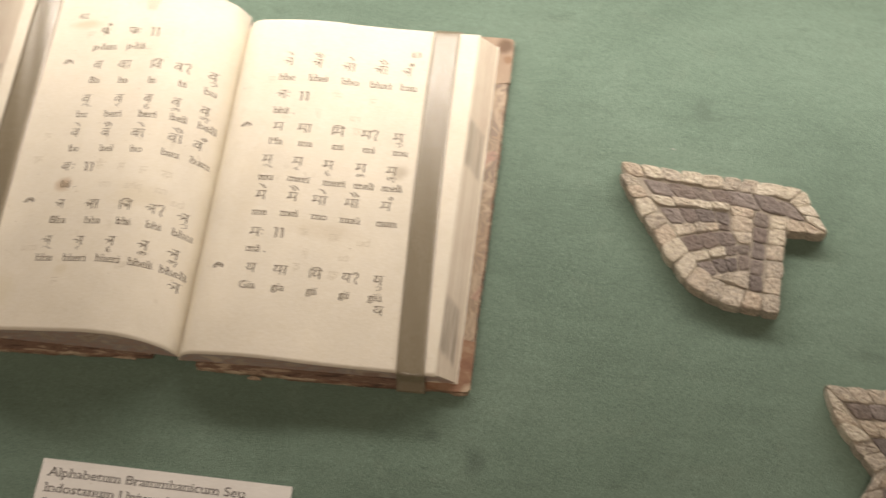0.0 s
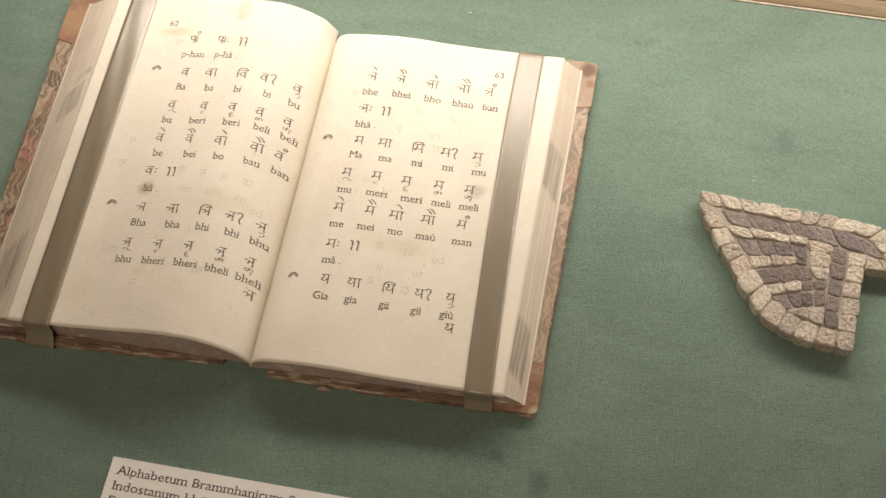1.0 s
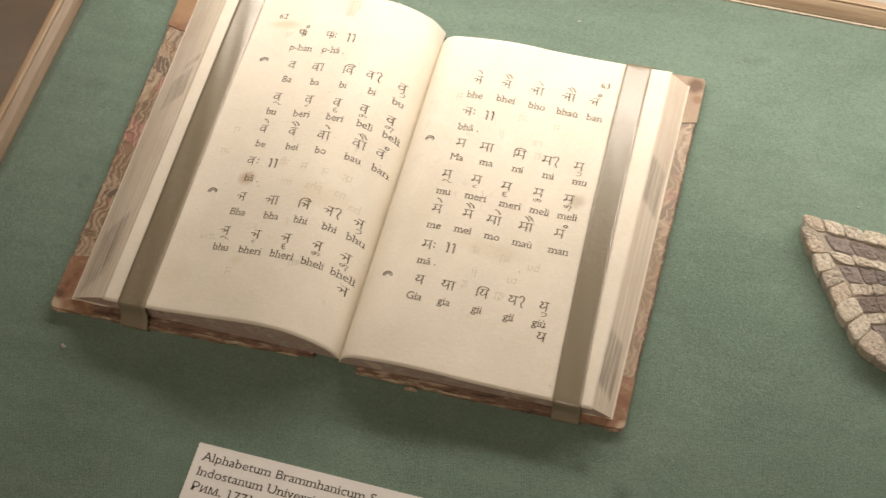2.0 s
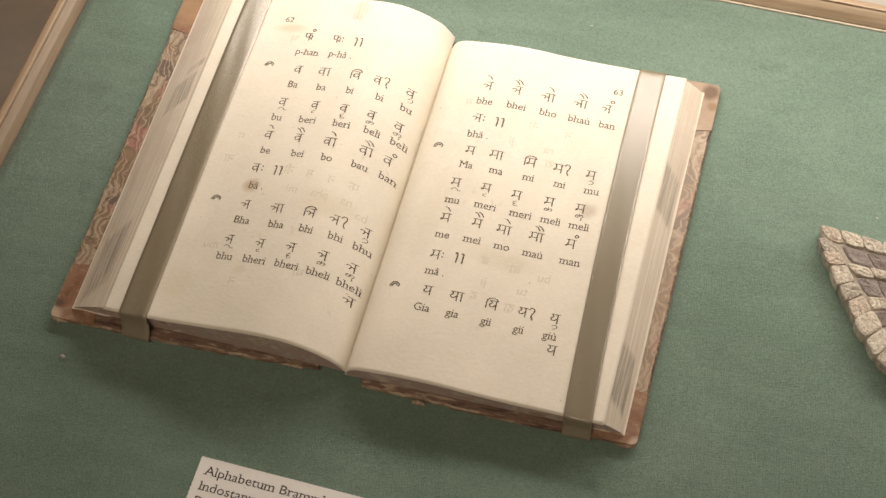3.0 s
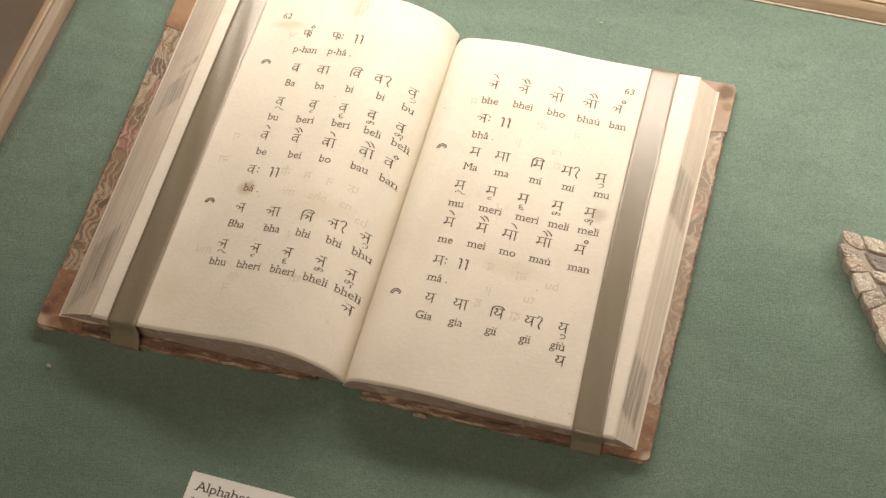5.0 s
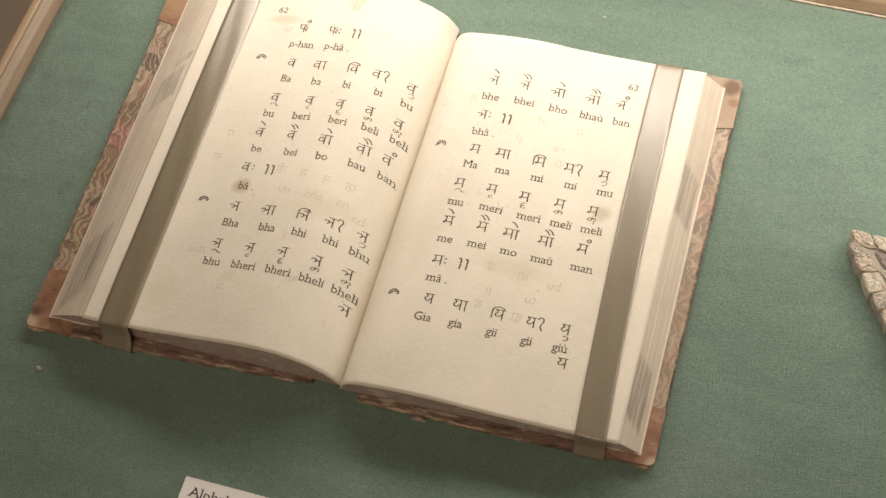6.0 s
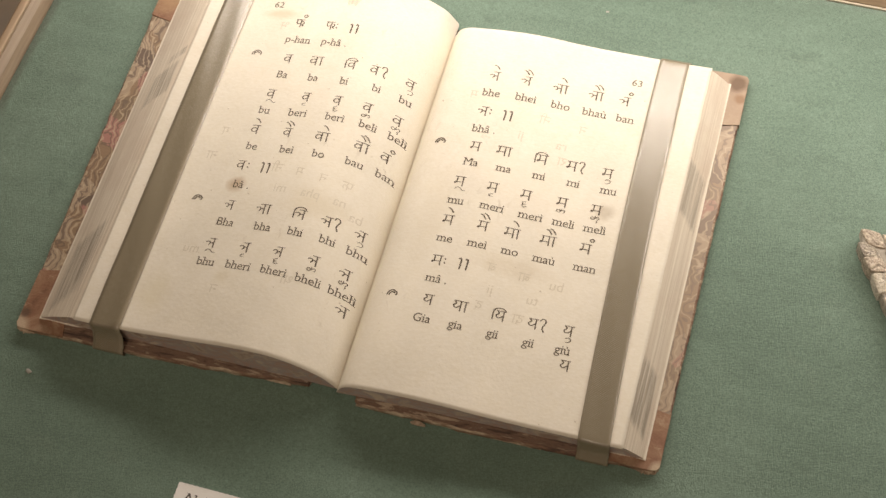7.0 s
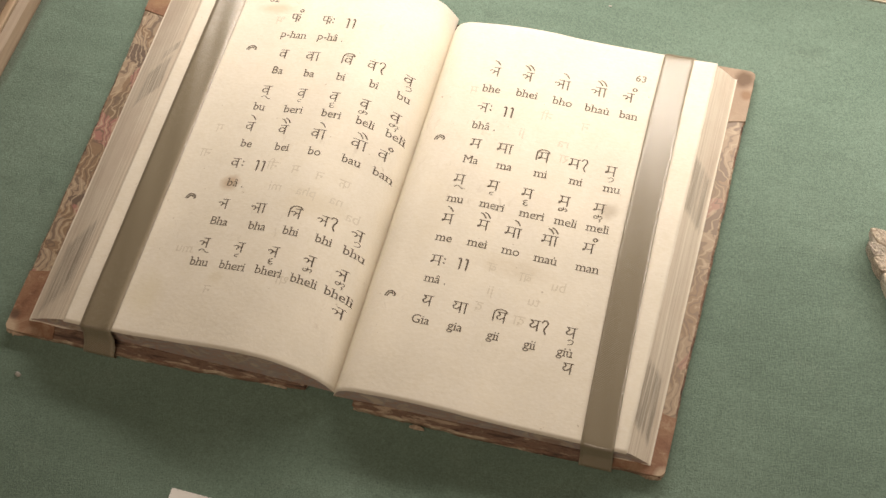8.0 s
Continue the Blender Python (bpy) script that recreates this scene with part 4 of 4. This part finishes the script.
def label_line(body, x, y, size, wide=1.0):
    bm = glyph_mesh(body, size, wide, True)
    left = min(v.co.x for v in bm.verts)
    for w in bm.verts:
        w.co = (x + w.co.x - left, y + w.co.y, 0.00096)
    me = finish("label_line", bm, M_LABEL_INK)
    for p in me.polygons:
        if p.normal.z < 0:
            p.flip()
    return part("label_line", me, None, card)


for body, y in (("Alphabetum Brammhanicum Seu", LABEL_L1), ("Indostanum Universitatis Kasi", LABEL_L1 - LABEL_GAP), ("Рим, 1771", LABEL_L1 - 2 * LABEL_GAP)):
    label_line(body, LABEL_X0 + 0.0032, y, LABEL_SIZE, LABEL_WIDE)


# ---- lint on the felt ----
def lint(x, y, size, seed):
    bm = bmesh.new()
    bmesh.ops.create_icosphere(bm, subdivisions=2, radius=size)
    for v in bm.verts:
        k = 1 + 0.7 * noise.noise(v.co * (1.2 / size) + Vector((seed, 0, 0)))
        v.co = Vector((v.co.x * k * 1.5, v.co.y * k, v.co.z * 0.35 * k))
    ob = new("lint_speck", finish("lint_speck", bm, M_LINT, True))
    ob.location = (x, y, size * 0.15)
    return tagged(ob, "tiny pale speck of lint on the green felt", "lint", "lint on the felt")


for x, y, s in LINT:
    lint(x, y, s, x * 91 + y * 37)


# ---- the stone mosaic fragments ----
def along(pts, s):
    """The point at the share s of a row of points."""
    seg = [math.hypot(b[0] - a[0], b[1] - a[1]) for a, b in zip(pts, pts[1:])]
    d = s * sum(seg)
    for (a, b), length in zip(zip(pts, pts[1:]), seg):
        if d <= length or b == pts[-1]:
            f = min(1.0, d / length)
            return (a[0] + (b[0] - a[0]) * f, a[1] + (b[1] - a[1]) * f)
        d -= length


def tessera(corners, height, seed):
    """One hand-cut stone: a rounded, uneven block on four corners (millimetres)."""
    r = random.Random(seed)
    cx, cy = sum(p[0] for p in corners) / 4, sum(p[1] for p in corners) / 4
    pts = [(cx + (x - cx) * 1.03 + r.uniform(-0.5, 0.5), cy + (y - cy) * 1.03 + r.uniform(-0.5, 0.5)) for x, y in corners]
    ring = []
    for i in range(4):
        (ax, ay), (bx, by), (px, py) = pts[i], pts[(i + 1) % 4], pts[i - 1]
        ring.append((ax + (bx - ax) * 0.055 + (px - ax) * 0.055, ay + (by - ay) * 0.055 + (py - ay) * 0.055))
        for s in (0.3, 0.7):
            bulge = 1.0 + r.uniform(-0.04, 0.05)
            x, y = ax + (bx - ax) * s, ay + (by - ay) * s
            ring.append((cx + (x - cx) * bulge, cy + (y - cy) * bulge))
    bm = bmesh.new()
    slope = (r.uniform(-0.05, 0.05), r.uniform(-0.05, 0.05))

    def level(k, z, jit):
        out = []
        for x, y in ring:
            dx, dy = (x - cx) * k, (y - cy) * k
            out.append(bm.verts.new((dx / 1000, dy / 1000, (z + slope[0] * dx + slope[1] * dy + r.uniform(-jit, jit)) / 1000)))
        return out

    rings = [level(0.97, 0.4, 0), level(1.0, height * 0.55, 0.15), level(0.99, height - 0.9, 0.15), level(0.935, height - 0.22, 0.2), level(0.76, height, 0.28), level(0.36, height + 0.05, 0.3)]
    for a, b in zip(rings, rings[1:]):
        for i in range(12):
            j = (i + 1) % 12
            bm.faces.new((a[i], a[j], b[j], b[i]))
    bm.faces.new(list(reversed(rings[0])))
    mid = bm.verts.new((0, 0, (height + r.uniform(-0.3, 0.3)) / 1000))
    for i in range(12):
        bm.faces.new((rings[-1][i], rings[-1][(i + 1) % 12], mid))
    return bm, cx, cy


def mosaic(label, courses, bed, seed):
    """A fragment: courses of stones between an outer and an inner line, set in a bed of mortar."""
    r = random.Random(seed)
    ox, oy = sum(p[0] for p in bed) / len(bed), sum(p[1] for p in bed) / len(bed)
    frag = thing("mosaic_fragment", label, "mosaic", pose(ox / 1000, oy / 1000, 0), "mosaic fragments")
    bm = bmesh.new()
    pts = [along(bed + bed[:1], k / 90) for k in range(90)]
    cuts = []
    for z, k in ((0.2, 0.985), (3.0, 1.0), (6.2, 0.99), (6.7, 0.97)):
        cuts.append([bm.verts.new(((x - ox) * k / 1000 + 0.0003 * noise.noise(Vector((x, y, z))), (y - oy) * k / 1000 + 0.0003 * noise.noise(Vector((y, x, z))), z / 1000)) for x, y in pts])
    for a, b in zip(cuts, cuts[1:]):
        for i in range(90):
            j = (i + 1) % 90
            bm.faces.new((a[i], a[j], b[j], b[i]))
    bm.faces.new(list(reversed(cuts[0])))
    bm.faces.new(cuts[-1])
    part("mortar_bed", bm, M_MORTAR, frag, "rough grey-brown mortar bed")
    for c, (outer, inner, tones) in enumerate(courses):
        n = len(tones)
        cut = [0.0]
        for k in range(n):
            cut.append(cut[-1] + r.uniform(0.82, 1.18))
        cut = [v / cut[-1] for v in cut]
        for k, tone in enumerate(tones):
            a, b = along(outer, cut[k]), along(outer, cut[k + 1])
            d, e = along(inner, cut[k + 1]), along(inner, cut[k])
            bm, cx, cy = tessera((a, b, d, e), r.uniform(7.6, 8.4) - (0.5 if tone == "d" else 0), seed * 1000 + c * 40 + k)
            st = part("tessera", bm, M_LIGHT if tone == "l" else M_DARK, frag)
            st.location = ((cx - ox) / 1000, (cy - oy) / 1000, 0)
    return frag


mosaic("triangular mosaic fragment of pale and dark grey stones", (
    (((188, 127.3), (227, 125.2), (262, 124.2), (274, 122.8)), ((193, 120.5), (230, 118.2), (262, 117.2), (268, 116.5)), "lllllllll"),
    (((274.5, 122.4), (286.3, 101)), ((268, 116.2), (277, 105.5)), "lll"),
    (((188.3, 120.8), (192, 113.5), (209, 87.5), (223, 68.5), (234, 61.5), (246, 58.5), (258, 58.0)), ((194.5, 120.2), (200, 115), (217, 93), (231, 75), (239, 70), (251, 67.5), (258.2, 66)), "lllllllllll"),
    (((267, 107), (267, 98), (266.6, 66), (266.4, 57.8)), ((259.3, 107), (259.3, 96), (258.6, 67), (258.6, 57.8)), "llllll"),
    (((267.4, 107), (277, 105.3)), ((267.4, 99.6), (286, 100)), "ll"),
    (((199, 119), (230, 117.8), (262, 117), (270, 115)), ((205, 111), (230, 111.2), (252, 109.4), (276, 106)), "ddddddd"),
    (((203, 110.8), (230, 110.8), (240.5, 110)), ((208, 106), (230, 107), (241, 106.4)), "llll"),
    (((208.5, 105.5), (230, 106.6), (241.2, 106)), ((215, 97), (231, 100.5), (242, 99.4)), "dddd"),
    (((241.4, 110.2), (242.4, 97), (246.4, 91)), ((251.8, 109.2), (251.8, 97), (251.6, 91.4)), "lll"),
    (((252.2, 108.9), (252.2, 67.5)), ((258.8, 107.6), (258.2, 67.5)), "ddddd"),
    (((214.5, 96.6), (233, 100.3), (241.6, 99)), ((218.5, 91), (234, 96), (241.8, 97)), "lllld"),
    (((219, 90.6), (234.5, 95.8), (242.4, 96.8)), ((224, 83.3), (237.5, 88.5), (246, 90.5)), "ddd"),
    (((224.4, 83), (238, 88), (246, 90.2), (251.6, 91)), ((227.6, 78.6), (239.4, 83), (251.6, 86.6)), "lldd"),
    (((228, 78.2), (240, 82.6), (251.8, 86.2)), ((234, 72.5), (243, 75.6), (251.8, 78)), "dddd"),
    (((234.5, 72), (243, 75.2), (251.8, 77.5)), ((239.5, 70.6), (246, 69.2), (251.8, 68)), "ll"),
), [(188.6, 126.6), (227, 124.6), (262, 123.6), (274, 122), (285.6, 101.4), (267.4, 100), (266.4, 58.4), (246, 59), (234, 62), (223, 69), (209, 88), (192.4, 113.8)], 3)

mosaic("broken mosaic fragment of pale and dark stones with a notched edge", (
    (((288, 26.4), (314, 28), (372, 27)), ((296, 19.5), (314, 21), (366, 20)), "llllllllll"),
    (((287.8, 25.4), (293, 12), (310.5, -10.5)), ((295.6, 19), (300.5, 12.5), (317.5, -6)), "lllll"),
    (((297.5, 19), (314, 20.6), (366, 19.6)), ((302, 12.8), (314, 13.6), (362, 13)), "ddddddddd"),
    (((302.4, 12.4), (362, 12.6)), ((307.4, 5.6), (358, 6)), "llllllll"),
    (((307.8, 5.2), (358, 5.6)), ((317.4, -5.6), (350, -5.4)), "dddddd"),
    (((311, -11), (318, -6.2), (350, -6)), ((306.5, -20), (318, -15), (350, -14)), "lllllll"),
    (((306.3, -20.4), (318, -15.4), (352, -14.4)), ((302, -30), (318, -26), (356, -24)), "lddddl"),
), [(288.6, 25.6), (314, 27.2), (371, 26.4), (350, -6), (355.4, -23.6), (318, -25.6), (302.8, -29.4), (310.8, -11), (293.6, 12)], 5)
